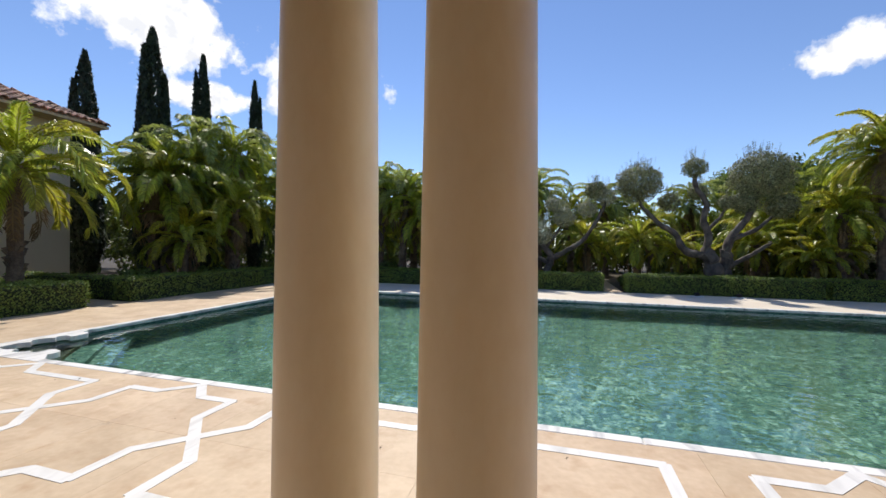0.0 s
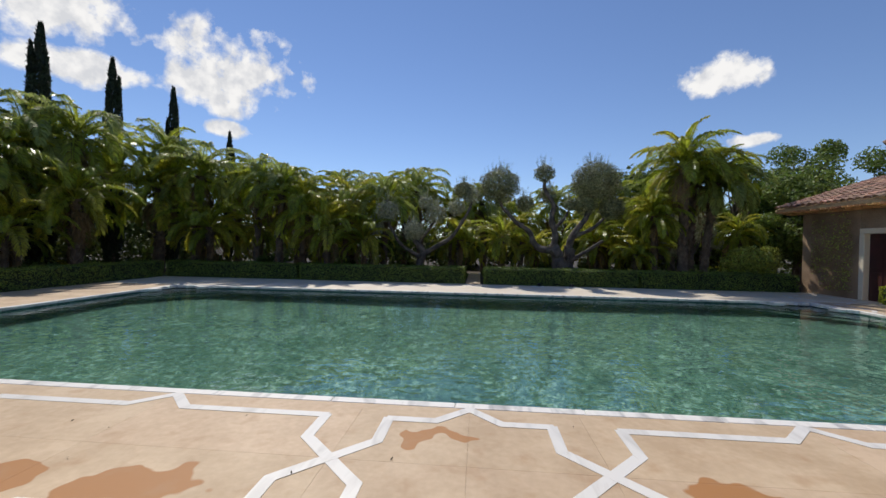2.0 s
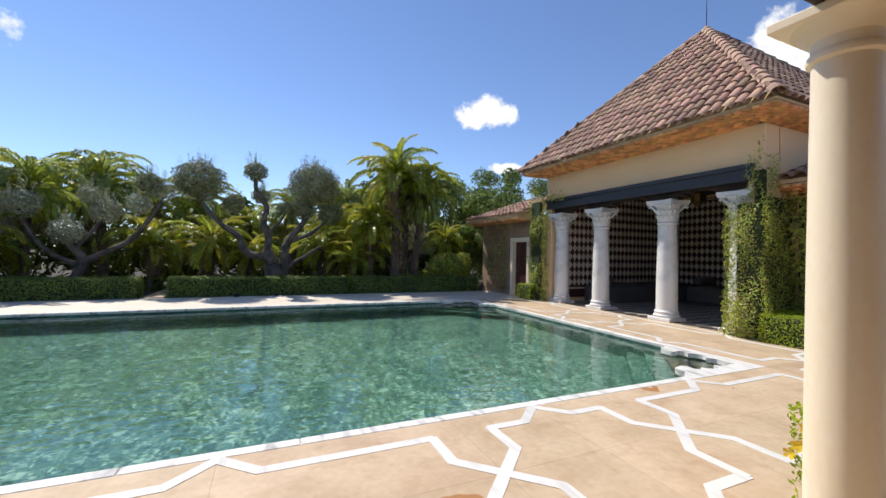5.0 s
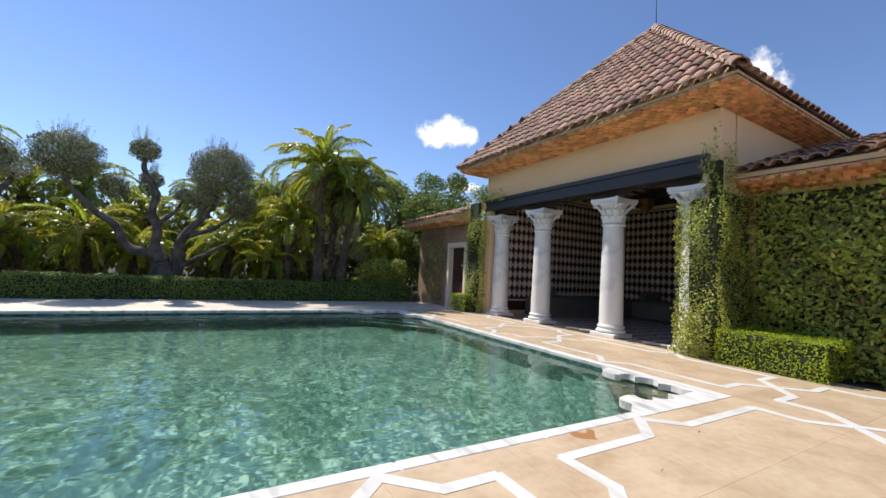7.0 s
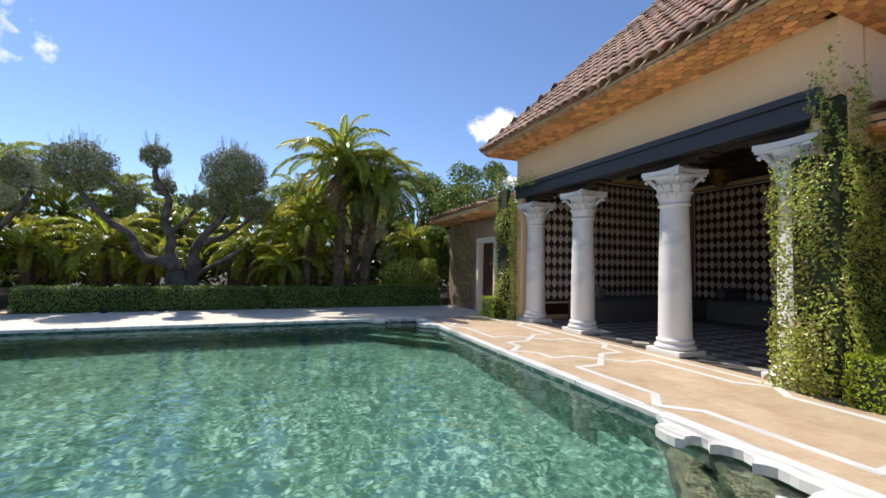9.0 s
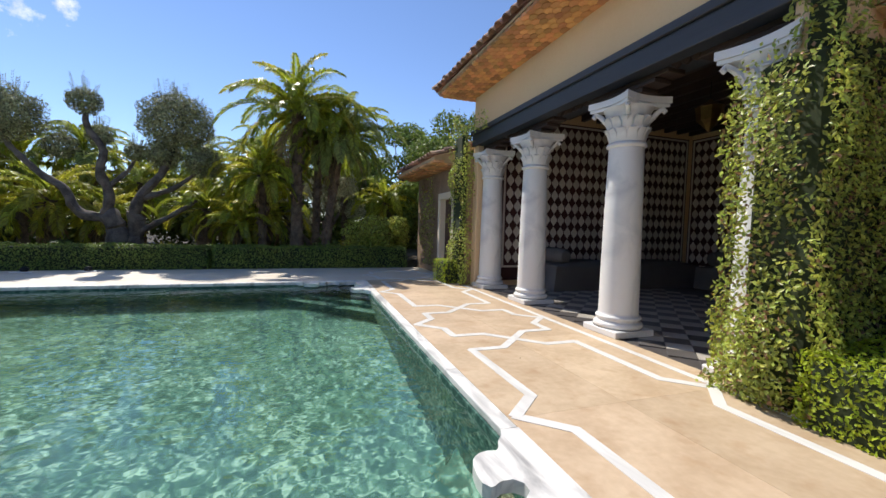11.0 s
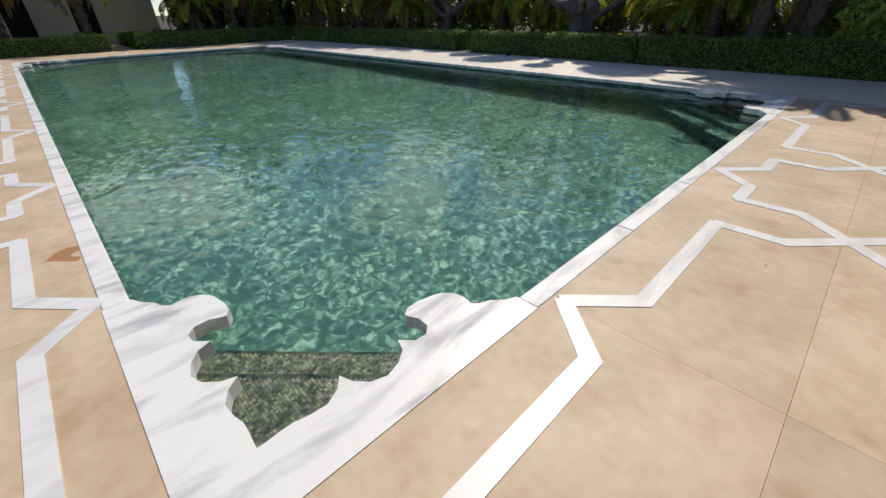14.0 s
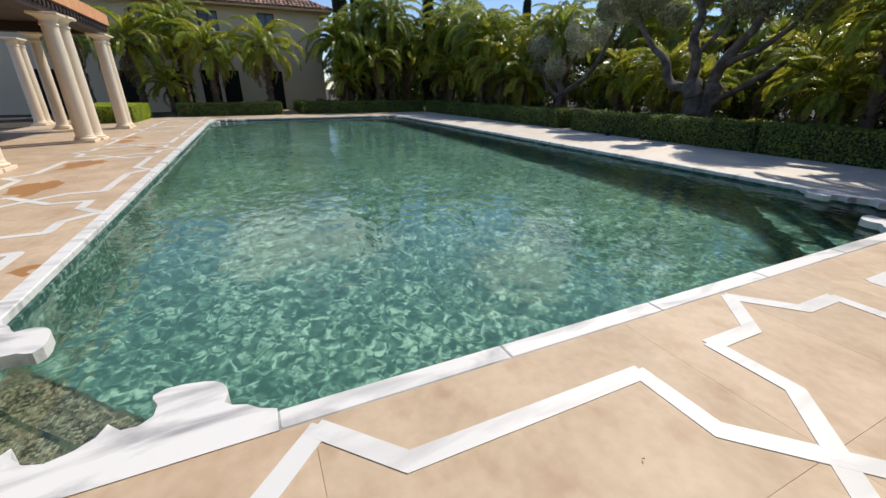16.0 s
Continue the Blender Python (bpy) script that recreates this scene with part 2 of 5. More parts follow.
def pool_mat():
    """Glass mosaic in mixed greens; the net of sunlight through ripples is painted in as paler drifts."""
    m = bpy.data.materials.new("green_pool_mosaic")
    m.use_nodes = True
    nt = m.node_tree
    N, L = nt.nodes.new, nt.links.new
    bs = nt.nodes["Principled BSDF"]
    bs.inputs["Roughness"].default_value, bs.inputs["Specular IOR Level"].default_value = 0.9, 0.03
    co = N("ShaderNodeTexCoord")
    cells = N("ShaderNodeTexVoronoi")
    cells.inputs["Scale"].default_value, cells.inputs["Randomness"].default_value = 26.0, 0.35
    caustics = N("ShaderNodeTexNoise")
    caustics.inputs["Scale"].default_value, caustics.inputs["Detail"].default_value, caustics.inputs["Distortion"].default_value = 8.0, 5.0, 1.4
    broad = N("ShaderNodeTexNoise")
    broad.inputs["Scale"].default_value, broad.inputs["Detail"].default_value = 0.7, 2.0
    for n in (cells, caustics, broad):
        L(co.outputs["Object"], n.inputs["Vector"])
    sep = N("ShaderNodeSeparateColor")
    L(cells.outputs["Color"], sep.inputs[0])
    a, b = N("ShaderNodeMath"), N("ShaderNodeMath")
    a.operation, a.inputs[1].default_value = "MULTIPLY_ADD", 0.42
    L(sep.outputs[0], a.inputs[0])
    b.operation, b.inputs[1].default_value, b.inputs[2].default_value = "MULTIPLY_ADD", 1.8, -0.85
    L(caustics.outputs["Fac"], b.inputs[0])
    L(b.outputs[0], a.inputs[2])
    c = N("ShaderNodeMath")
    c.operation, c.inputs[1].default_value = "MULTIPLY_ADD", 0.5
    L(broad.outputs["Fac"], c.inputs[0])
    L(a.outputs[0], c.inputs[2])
    # the pale end of the ramp is the painted ripple light
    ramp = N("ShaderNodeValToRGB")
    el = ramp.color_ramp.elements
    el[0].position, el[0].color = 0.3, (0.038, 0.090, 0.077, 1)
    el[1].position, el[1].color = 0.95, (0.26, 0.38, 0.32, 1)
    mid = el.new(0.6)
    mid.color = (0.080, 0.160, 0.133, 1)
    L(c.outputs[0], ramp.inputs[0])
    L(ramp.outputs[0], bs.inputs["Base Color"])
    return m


STAINS = ((2.85, 0.95, 0.33, 1.3), (4.95, 0.95, 0.28, 1.9), (-1.05, 0.68, 0.3, 1.2), (-2.1, 0.68, 0.2, 1.3), (0.7, 1.66, 0.13, 1.6), (8.6, 2.03, 0.09, 1.9))
M_pave = paving_mat("limestone_paving", STAINS)
M_pale = mat("pale_limestone", (0.806, 0.721, 0.604), 0.5, (0.700, 0.604, 0.477), 1.4, 18.0, 0.08, contrast=0.5, rand=0.05)
M_inlay = marble_mat("white_marble_inlay", (0.77, 0.755, 0.72), (0.52, 0.50, 0.47), 3.4, 0.4, 0.7)
M_coping = marble_mat("white_marble_coping", (0.82, 0.80, 0.76), (0.33, 0.325, 0.32), 3.0, 0.75, 0.95, 0.42)
M_colm = marble_mat("veined_marble", (0.78, 0.77, 0.75), (0.46, 0.47, 0.49), 1.6, 0.5, 0.75)
M_cream = mat("cream_stone", (0.90, 0.80, 0.63), 0.45, (0.82, 0.69, 0.50), 1.3, 30, 0.05, contrast=0.5, stretch=(1, 1, 0.4))
M_plaster = mat("ochre_plaster", (0.86, 0.64, 0.385), 0.85, (0.78, 0.555, 0.315), 0.8, 25, 0.15, contrast=0.4)
M_plaster2 = mat("pale_plaster", (0.713, 0.609, 0.440), 0.85, (0.621, 0.517, 0.363), 0.5, 20, 0.15, contrast=0.4)
M_wing = mat("brown_plaster", (0.40, 0.275, 0.175), 0.9, (0.24, 0.16, 0.10), 1.4, 22, 0.35, contrast=0.8)
M_beam = mat("blue_black_wood", (0.035, 0.042, 0.055), 0.5, (0.022, 0.026, 0.034), 3, 60, 0.2, stretch=(1, 0.1, 1))
M_dark = mat("dark_brown_wood", (0.05, 0.03, 0.022), 0.6, (0.03, 0.018, 0.013), 3, 50, 0.2)
M_door = mat("maroon_door_paint", (0.075, 0.02, 0.018), 0.5, (0.05, 0.014, 0.012), 3, 50, 0.1)
M_roof = mat("weathered_clay_tile", (0.50, 0.295, 0.20), 0.85, (0.25, 0.165, 0.125), 2.4, 30, 0.3, contrast=0.9, rand=0.42)
M_roofj = mat("weathered_clay_tile_row", (0.50, 0.295, 0.20), 0.85, (0.25, 0.165, 0.125), 2.4, 30, 0.3, contrast=0.9, rand=0.42, island=True)
M_soffit = mat("orange_eave_brick", (0.74, 0.40, 0.18), 0.8, (0.58, 0.28, 0.115), 5, 40, 0.2, rand=0.35, island=True)
M_mortar = mat("sand_mortar", (0.62, 0.45, 0.26), 0.9, (0.5, 0.34, 0.18), 6, 60, 0.2)
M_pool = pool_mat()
M_step = mat("grey_green_mosaic", (0.075, 0.09, 0.062), 0.8, (0.014, 0.026, 0.02), 9, 50, 0.2, contrast=1.3, spec=0.08)
M_soil = mat("garden_soil", (0.075, 0.055, 0.035), 0.95, (0.045, 0.035, 0.022), 1.2, 22, 0.4, contrast=0.7)
M_hedge = mat("clipped_hedge_leaf", (0.238, 0.316, 0.052), 0.55, (0.103, 0.167, 0.031), 2.0, 15, rand=0.45, island=True, translucent=0.25)
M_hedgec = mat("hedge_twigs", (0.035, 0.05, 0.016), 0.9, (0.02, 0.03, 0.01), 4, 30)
M_boxl = mat("bright_box_leaf", (0.542, 0.641, 0.044), 0.45, (0.333, 0.431, 0.035), 2.0, 15, rand=0.35, island=True, translucent=0.5)
M_ivy = mat("climber_leaf", (0.528, 0.579, 0.110), 0.36, (0.297, 0.348, 0.077), 1.5, 10, rand=0.55, island=True, translucent=0.45)
M_ivyd = mat("dry_climber_leaf", (0.338, 0.208, 0.091), 0.6, (0.221, 0.130, 0.065), 1.5, 10, rand=0.4, island=True, translucent=0.2)
M_palm = mat("palm_frond_green", (0.466, 0.512, 0.054), 0.32, (0.227, 0.279, 0.040), 1.0, 8, rand=0.4, island=True, translucent=0.6)
M_palm2 = mat("palm_frond_yellow", (0.538, 0.514, 0.060), 0.32, (0.311, 0.311, 0.042), 1.0, 8, rand=0.4, island=True, translucent=0.6)
M_palm3 = mat("palm_frond_blue_green", (0.417, 0.466, 0.126), 0.45, (0.232, 0.284, 0.082), 1.0, 8, rand=0.35, island=True, translucent=0.6)
M_deadp = mat("dry_palm_frond", (0.300, 0.210, 0.105), 0.8, (0.180, 0.120, 0.060), 1.0, 8, rand=0.3, island=True, translucent=0.2)
M_trunk = mat("palm_trunk", (0.208, 0.150, 0.098), 0.9, (0.091, 0.065, 0.046), 5, 40, 0.5, contrast=0.9)
M_bark = mat("olive_bark", (0.163, 0.137, 0.111), 0.9, (0.065, 0.052, 0.042), 4, 35, 0.6, contrast=0.9)
M_olive = mat("olive_leaf", (0.326, 0.336, 0.163), 0.5, (0.163, 0.173, 0.080), 1.5, 10, rand=0.6, island=True, translucent=0.15)
M_silver = mat("silver_leaf", (0.429, 0.436, 0.282), 0.5, (0.254, 0.265, 0.166), 1.5, 10, rand=0.4, island=True, translucent=0.15)
M_cyp = mat("cypress_leaf", (0.029, 0.048, 0.017), 0.7, (0.014, 0.025, 0.010), 1.5, 10, rand=0.5, island=True, translucent=0.1)
M_tree = mat("tree_leaf", (0.216, 0.299, 0.059), 0.5, (0.114, 0.166, 0.037), 1.0, 8, rand=0.5, island=True, translucent=0.4)
M_under = mat("shade_leaf", (0.137, 0.181, 0.031), 0.6, (0.068, 0.098, 0.017), 1.0, 8, rand=0.6, island=True, translucent=0.2)
M_tilew = mat("white_glazed_tile", (0.82, 0.76, 0.68), 0.25, (0.72, 0.66, 0.57), 3, 20, rand=0.12)
M_tilewj = mat("white_glazed_tile_field", (0.82, 0.76, 0.68), 0.25, (0.72, 0.66, 0.57), 3, 20, rand=0.12, island=True)
M_tiled = mat("oxblood_tile", (0.085, 0.028, 0.022), 0.3, (0.06, 0.02, 0.016), 4, 30)
M_floor_l = mat("pale_floor_tile", (0.60, 0.55, 0.48), 0.3, (0.5, 0.45, 0.39), 3, 20, rand=0.1)
M_floor_d = mat("grey_floor_tile", (0.13, 0.12, 0.115), 0.3, (0.10, 0.09, 0.085), 3, 20, rand=0.15)
M_cloth = mat("grey_dust_cover", (0.17, 0.16, 0.15), 0.95, (0.13, 0.12, 0.115), 2, 60, 0.2)
M_brass = mat("aged_brass", (0.30, 0.2, 0.06), 0.4, (0.18, 0.11, 0.04), 6, 40, metal=0.9)
M_glass = mat("dark_window_glass", (0.05, 0.06, 0.075), 0.06, (0.04, 0.05, 0.06), 1, 8, spec=0.8)
M_black = mat("doorway_shade", (0.012, 0.010, 0.009), 0.9, (0.008, 0.007, 0.006), 2, 20)
M_iron = mat("dark_iron", (0.03, 0.03, 0.03), 0.5, (0.02, 0.02, 0.02), 6, 40, metal=0.6)
M_debris = mat("dry_leaf_litter", (0.10, 0.07, 0.04), 0.9, (0.06, 0.04, 0.025), 6, 40, rand=0.4)
M_yellow = mat("yellow_petal", (0.75, 0.55, 0.02), 0.6, (0.65, 0.42, 0.02), 6, 40)
M_joint = mat("tan_joint_mortar", (0.36, 0.24, 0.14), 0.9, (0.27, 0.17, 0.1), 6, 60)
M_mosaic = mat("silver_green_mosaic", (0.22, 0.205, 0.14), 0.25, (0.075, 0.08, 0.058), 12, 60, contrast=0.9, rand=0.6, island=True)
M_water = water_mat()


# ---- mesh helpers ----
class Geo:
    """Gathers vertices and faces and links them as one mesh object."""

    def __init__(self):
        self.v, self.f, self.m = [], [], []

    def add(self, verts, faces, slot=0):
        n = len(self.v)
        self.v += [tuple(p) for p in verts]
        self.f += [tuple(i + n for i in q) for q in faces]
        self.m += [slot] * len(faces)

    def box(self, a, b, bev=0.0, slot=0):
        (x0, y0, z0), (x1, y1, z1) = a, b
        if not bev:
            self.add([(x0, y0, z0), (x1, y0, z0), (x1, y1, z0), (x0, y1, z0), (x0, y0, z1), (x1, y0, z1), (x1, y1, z1), (x0, y1, z1)],
                     [(0, 3, 2, 1), (4, 5, 6, 7), (0, 1, 5, 4), (1, 2, 6, 5), (2, 3, 7, 6), (3, 0, 4, 7)], slot)
            return
        c = bev
        rings = [(z0, c), (z0 + c, 0), (z1 - c, 0), (z1, c)]
        vs, fs = [], []
        for z, d in rings:
            vs += [(x0 + d + c, y0 + d, z), (x1 - d - c, y0 + d, z), (x1 - d, y0 + d + c, z), (x1 - d, y1 - d - c, z),
                   (x1 - d - c, y1 - d, z), (x0 + d + c, y1 - d, z), (x0 + d, y1 - d - c, z), (x0 + d, y0 + d + c, z)]
        for r in range(3):
            for i in range(8):
                j = (i + 1) % 8
                fs.append((r * 8 + i, r * 8 + j, r * 8 + 8 + j, r * 8 + 8 + i))
        fs += [tuple(range(7, -1, -1)), tuple(range(24, 32))]
        self.add(vs, fs, slot)

    def prism(self, pts, z0, z1, slot=0):
        n = len(pts)
        self.add([(x, y, z0) for x, y in pts] + [(x, y, z1) for x, y in pts],
                 [tuple(range(n - 1, -1, -1)), tuple(range(n, 2 * n))] + [(i, (i + 1) % n, n + (i + 1) % n, n + i) for i in range(n)], slot)

    def lathe(self, prof, cx, cy, seg=32, slot=0, turn=0.0, square=False):
        vs, fs = [], []
        for r, z in prof:
            for k in range(seg):
                a = 2 * math.pi * k / seg + turn
                vs.append((cx + r * math.cos(a), cy + r * math.sin(a), z))
        for i in range(len(prof) - 1):
            for k in range(seg):
                j = (k + 1) % seg
                fs.append((i * seg + k, i * seg + j, (i + 1) * seg + j, (i + 1) * seg + k))
        fs += [tuple(range(seg - 1, -1, -1)), tuple(range((len(prof) - 1) * seg, len(prof) * seg))]
        self.add(vs, fs, slot)

    def tube(self, pts, radii, seg=8, slot=0, rough=0.0, rng=None):
        pts = [Vector(p) for p in pts]
        vs, fs = [], []
        up = Vector((0.3, 0.9, 0.1)).normalized()
        for i, p in enumerate(pts):
            d = (pts[min(i + 1, len(pts) - 1)] - pts[max(i - 1, 0)]).normalized()
            a = d.cross(up)
            a = a.normalized() if a.length > 1e-4 else d.orthogonal().normalized()
            b = d.cross(a)
            for k in range(seg):
                t = 2 * math.pi * k / seg
                r = radii[i] * (1 + (rough * (rng.random() - 0.5) if rng else 0))
                vs.append(p + a * (r * math.cos(t)) + b * (r * math.sin(t)))
        for i in range(len(pts) - 1):
            for k in range(seg):
                j = (k + 1) % seg
                fs.append((i * seg + k, (i + 1) * seg + k, (i + 1) * seg + j, i * seg + j))
        fs += [tuple(range(seg)), tuple(range(len(pts) * seg - 1, (len(pts) - 1) * seg - 1, -1))]
        self.add(vs, fs, slot)

    def obj(self, name, mats, parent=None, label="", smooth=False):
        me = bpy.data.meshes.new(name)
        me.from_pydata(self.v, [], self.f)
        mats = mats if isinstance(mats, (list, tuple)) else [mats]
        for k in mats:
            me.materials.append(k)
        if len(mats) > 1:
            me.polygons.foreach_set("material_index", self.m)
        if smooth:
            me.polygons.foreach_set("use_smooth", [True] * len(me.polygons))
            me.set_sharp_from_angle(angle=radians(40))
        me.update()
        ob = new(name, me)
        if parent:
            ob.parent = parent
        if label:
            ob["label"] = label
        return ob


def thing(name, label, category, at=(0, 0, 0), group="", kind=""):
    e = new(name)
    e.empty_display_size = 0.1
    e.location = at
    return tagged(e, label, category, group, kind)


def structure(ob, label, category):
    return tagged(ob, label, category, kind="structure")


def leaves(points, normals, length, width, rng, droop=0.3, fold=0.0):
    """Leaf blades, two triangles each, at points that face about their normals; as arrays."""
    n = len(points)
    nr = normals + rng.normal(0, 0.55, (n, 3))
    nr /= np.linalg.norm(nr, axis=1, keepdims=True) + 1e-9
    t = rng.normal(0, 1, (n, 3))
    t -= nr * (t * nr).sum(1, keepdims=True)
    t /= np.linalg.norm(t, axis=1, keepdims=True) + 1e-9
    s = np.cross(nr, t)
    ln = (length * rng.uniform(0.6, 1.3, n))[:, None]
    wd = (width * rng.uniform(0.7, 1.2, n))[:, None]
    a, b = points - t * ln * 0.5, points + t * ln * 0.5
    c, d = points + s * wd * 0.5 + nr * wd * 0.15, points - s * wd * 0.5 + nr * wd * 0.15
    v = np.stack([a, c, b, d], 1).reshape(-1, 3)
    i = np.arange(n)[:, None] * 4
    return v, np.concatenate([i, i + 1, i + 2, i + 3], 1)


def leaf_obj(name, v, q, material, parent=None, core=None, core_mat=None):
    g = Geo()
    g.v, g.f, g.m = [tuple(p) for p in v.tolist()], [tuple(k) for k in q.tolist()], [0] * len(q)
    if core:
        core(g)
    return g.obj(name, [material, core_mat] if core else material, parent)


# ---- ground, pool and paving ----
PX0, PX1, PY0, PY1 = -9.1, 10.905, 2.255, 10.99          # water edge of the pool
OX0, OX1, OY0, OY1 = PX0 - 0.14, 11.03, 2.13, PY1 + 0.14  # outer edge of the coping
WATER = -0.09
CX, CY = (OX0 + OX1) / 2, (OY0 + OY1) / 2

g = Geo()
B = 700
for a, b in (((-B, -B), (OX0, B)), ((OX1, -B), (B, B)), ((OX0, -B), (OX1, OY0)), ((OX0, OY1), (OX1, B))):
    g.add([(a[0], a[1], -0.06), (b[0], a[1], -0.06), (b[0], b[1], -0.06), (a[0], b[1], -0.06)], [(0, 1, 2, 3)])
structure(g.obj("ground", M_soil), "dark garden soil under the planting around the terrace", "ground")

basin = structure(new("pool_basin"), "rectangular pool basin lined with green mosaic", "pool")
D = -1.5
g = Geo()
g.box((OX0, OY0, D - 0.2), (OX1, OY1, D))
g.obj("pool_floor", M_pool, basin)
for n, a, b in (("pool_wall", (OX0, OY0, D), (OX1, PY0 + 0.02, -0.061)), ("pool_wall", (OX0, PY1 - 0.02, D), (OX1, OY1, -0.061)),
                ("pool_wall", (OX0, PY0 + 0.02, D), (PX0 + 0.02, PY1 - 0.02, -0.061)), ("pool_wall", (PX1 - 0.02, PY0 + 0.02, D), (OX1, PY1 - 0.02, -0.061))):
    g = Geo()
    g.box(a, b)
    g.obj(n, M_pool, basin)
for sx, sy, x, y in ((1, 1, PX0, PY0), (-1, 1, PX1, PY0), (1, -1, PX0, PY1), (-1, -1, PX1, PY1)):
    for k in range(4):
        e = 1.0 + 0.42 * k
        top = -0.24 - 0.25 * k
        pts = [(x, y), (x + sx * e, y), (x, y + sy * e)]
        if sx * sy < 0:
            pts.reverse()
        g = Geo()
        g.prism(pts, D if k == 3 else top - 0.25, top)
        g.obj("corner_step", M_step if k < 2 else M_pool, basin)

g = Geo()
g.add([(OX0 + 0.02, OY0 + 0.02, WATER), (OX1 - 0.02, OY0 + 0.02, WATER), (OX1 - 0.02, OY1 - 0.02, WATER), (OX0 + 0.02, OY1 - 0.02, WATER)], [(0, 1, 2, 3)])
water = structure(g.obj("water", M_water), "clear green rippled pool water", "water")
water.visible_shadow = False

# straight marble coping, in lengths, and a cusped corner piece at each corner
coping = structure(new("pool_coping"), "white marble coping round the pool with cusped corner pieces", "coping")
ARM = 1.62


def coping_run(a, b, horizontal, lo, hi):
    n = max(1, round((b - a) / 1.25))
    for i in range(n):
        p, q = a + (b - a) * i / n + 0.0015, a + (b - a) * (i + 1) / n - 0.0015
        g = Geo()
        if horizontal:
            g.box((p, lo, -0.062), (q, hi, 0.004), 0.008)
        else:
            g.box((lo, p, -0.062), (hi, q, 0.004), 0.008)
        g.obj("coping_stone", M_coping, coping)


coping_run(OX0 + ARM, OX1 - ARM, True, OY0, PY0)
coping_run(OX0 + ARM, OX1 - ARM, True, PY1, OY1)
coping_run(OY0 + ARM, OY1 - ARM, False, OX0, PX0)
coping_run(OY0 + ARM, OY1 - ARM, False, PX1, OX1)


def arc(cx, cy, r, a0, a1, n=7):
    return [(cx + r * math.cos(radians(a0 + (a1 - a0) * k / n)), cy + r * math.sin(radians(a0 + (a1 - a0) * k / n))) for k in range(n + 1)]


def corner_arm():
    """Cusped edge of one arm, in (along from the corner, depth from the outer edge), from the far end to the tip on the diagonal."""
    p = [(ARM, 0.135), (1.555, 0.165), (1.50, 0.215), (1.44, 0.24), (1.405, 0.275)]
    p += arc(1.285, 0.335, 0.135, -20, 78, 5) + [(1.225, 0.485), (1.15, 0.485), (1.105, 0.455)]
    p += [(1.108, 0.43), (1.135, 0.38), (1.13, 0.31), (1.085, 0.27), (1.02, 0.275), (0.965, 0.335)]
    p += [(0.94, 0.27), (0.88, 0.225), (0.80, 0.20), (0.73, 0.225), (0.68, 0.28), (0.655, 0.345)]
    p += [(0.61, 0.29), (0.545, 0.255), (0.47, 0.26), (0.41, 0.275), (0.355, 0.275), (0.30, 0.27), (0.27, 0.27)]
    return p


for sx, sy, x, y in ((1, 1, OX0, OY0), (-1, 1, OX1, OY0), (1, -1, OX0, OY1), (-1, -1, OX1, OY1)):
    for flip in (False, True):
        arm = corner_arm()
        pts = [(0.0, 0.0), (ARM, 0.0)] + arm
        # the outline of one arm, mitred on the diagonal
        w = [((x + sx * a, y + sy * d) if not flip else (x + sx * d, y + sy * a)) for a, d in pts]
        area = sum(w[i][0] * w[(i + 1) % len(w)][1] - w[(i + 1) % len(w)][0] * w[i][1] for i in range(len(w)))
        if area < 0:
            w.reverse()
        g = Geo()
        g.prism(w, -0.07, 0.005)
        g.obj("cusped_corner_stone", M_coping, coping)

# mosaic on the corner's top step
tess = Geo()
for i in range(86):
    for j in range(86 - i):
        for top, low, lim in ((-0.24, -1.0, 0.97), (-0.49, 1.06, 1.39)):
            x, y = PX1 - 0.03 - i * 0.0165, PY0 + 0.03 + j * 0.0165
            if low < (i + j + 4) * 0.0165 < lim:
                s = 0.0071
                tess.add([(x - s, y - s, top), (x + s, y - s, top), (x + s, y + s, top), (x - s, y + s, top), (x - s, y - s, top + 0.003), (x + s, y - s, top + 0.003), (x + s, y + s, top + 0.0036), (x - s, y + s, top + 0.0024)],
                         [(4, 5, 6, 7), (0, 1, 5, 4), (1, 2, 6, 5), (2, 3, 7, 6), (3, 0, 4, 7)])
tagged(tess.obj("mosaic_pieces", M_mosaic, basin), kind="stuff")

# limestone slabs
terrace = structure(new("terrace_paving"), "sandy limestone terrace with white marble star inlay", "pavement")
XE = 13.36                                                # foot of the pavilion
YN = 13.9


def slab_grid(xs, ys, parent=None, name="paving_slab", z=0.0, material=None):
    for i in range(len(xs) - 1):
        for j in range(len(ys) - 1):
            g = Geo()
            g.box((xs[i] + 0.0008, ys[j] + 0.0008, -0.055), (xs[i + 1] - 0.0008, ys[j + 1] - 0.0008, z))
            g.obj(name, material or M_pave, parent or terrace)


g = Geo()
g.box((-12.0, -3.6, -0.058), (XE, OY0 - 0.002, -0.006))
g.box((OX1 + 0.002, OY0, -0.058), (XE, OY1, -0.006))
g.obj("paving_bed", M_joint, terrace)
CROSS_X = [-9.1, -5.75, -3.82, 0.04, 2.03, 5.87, 7.77, 11.09]
xs = [-12.0, -10.6, OX0] + [v for a, b in zip(CROSS_X, CROSS_X[1:]) for v in (a, (a + b) / 2)][1:] + [OX1, 12.05, XE]
slab_grid(sorted(xs), [-3.6, -2.4, -1.2, 0.02, 1.15, OY0])
CROSS_Y = [2.1, 5.7, 7.56, 11.16]
slab_grid([OX1, 12.05, XE], [OY0, 3.88, 5.7, 6.63, 7.56, 9.4, OY1])
slab_grid([-12.0, -10.6, OX0], [OY0, 4.2, 6.3, 8.4, OY1])
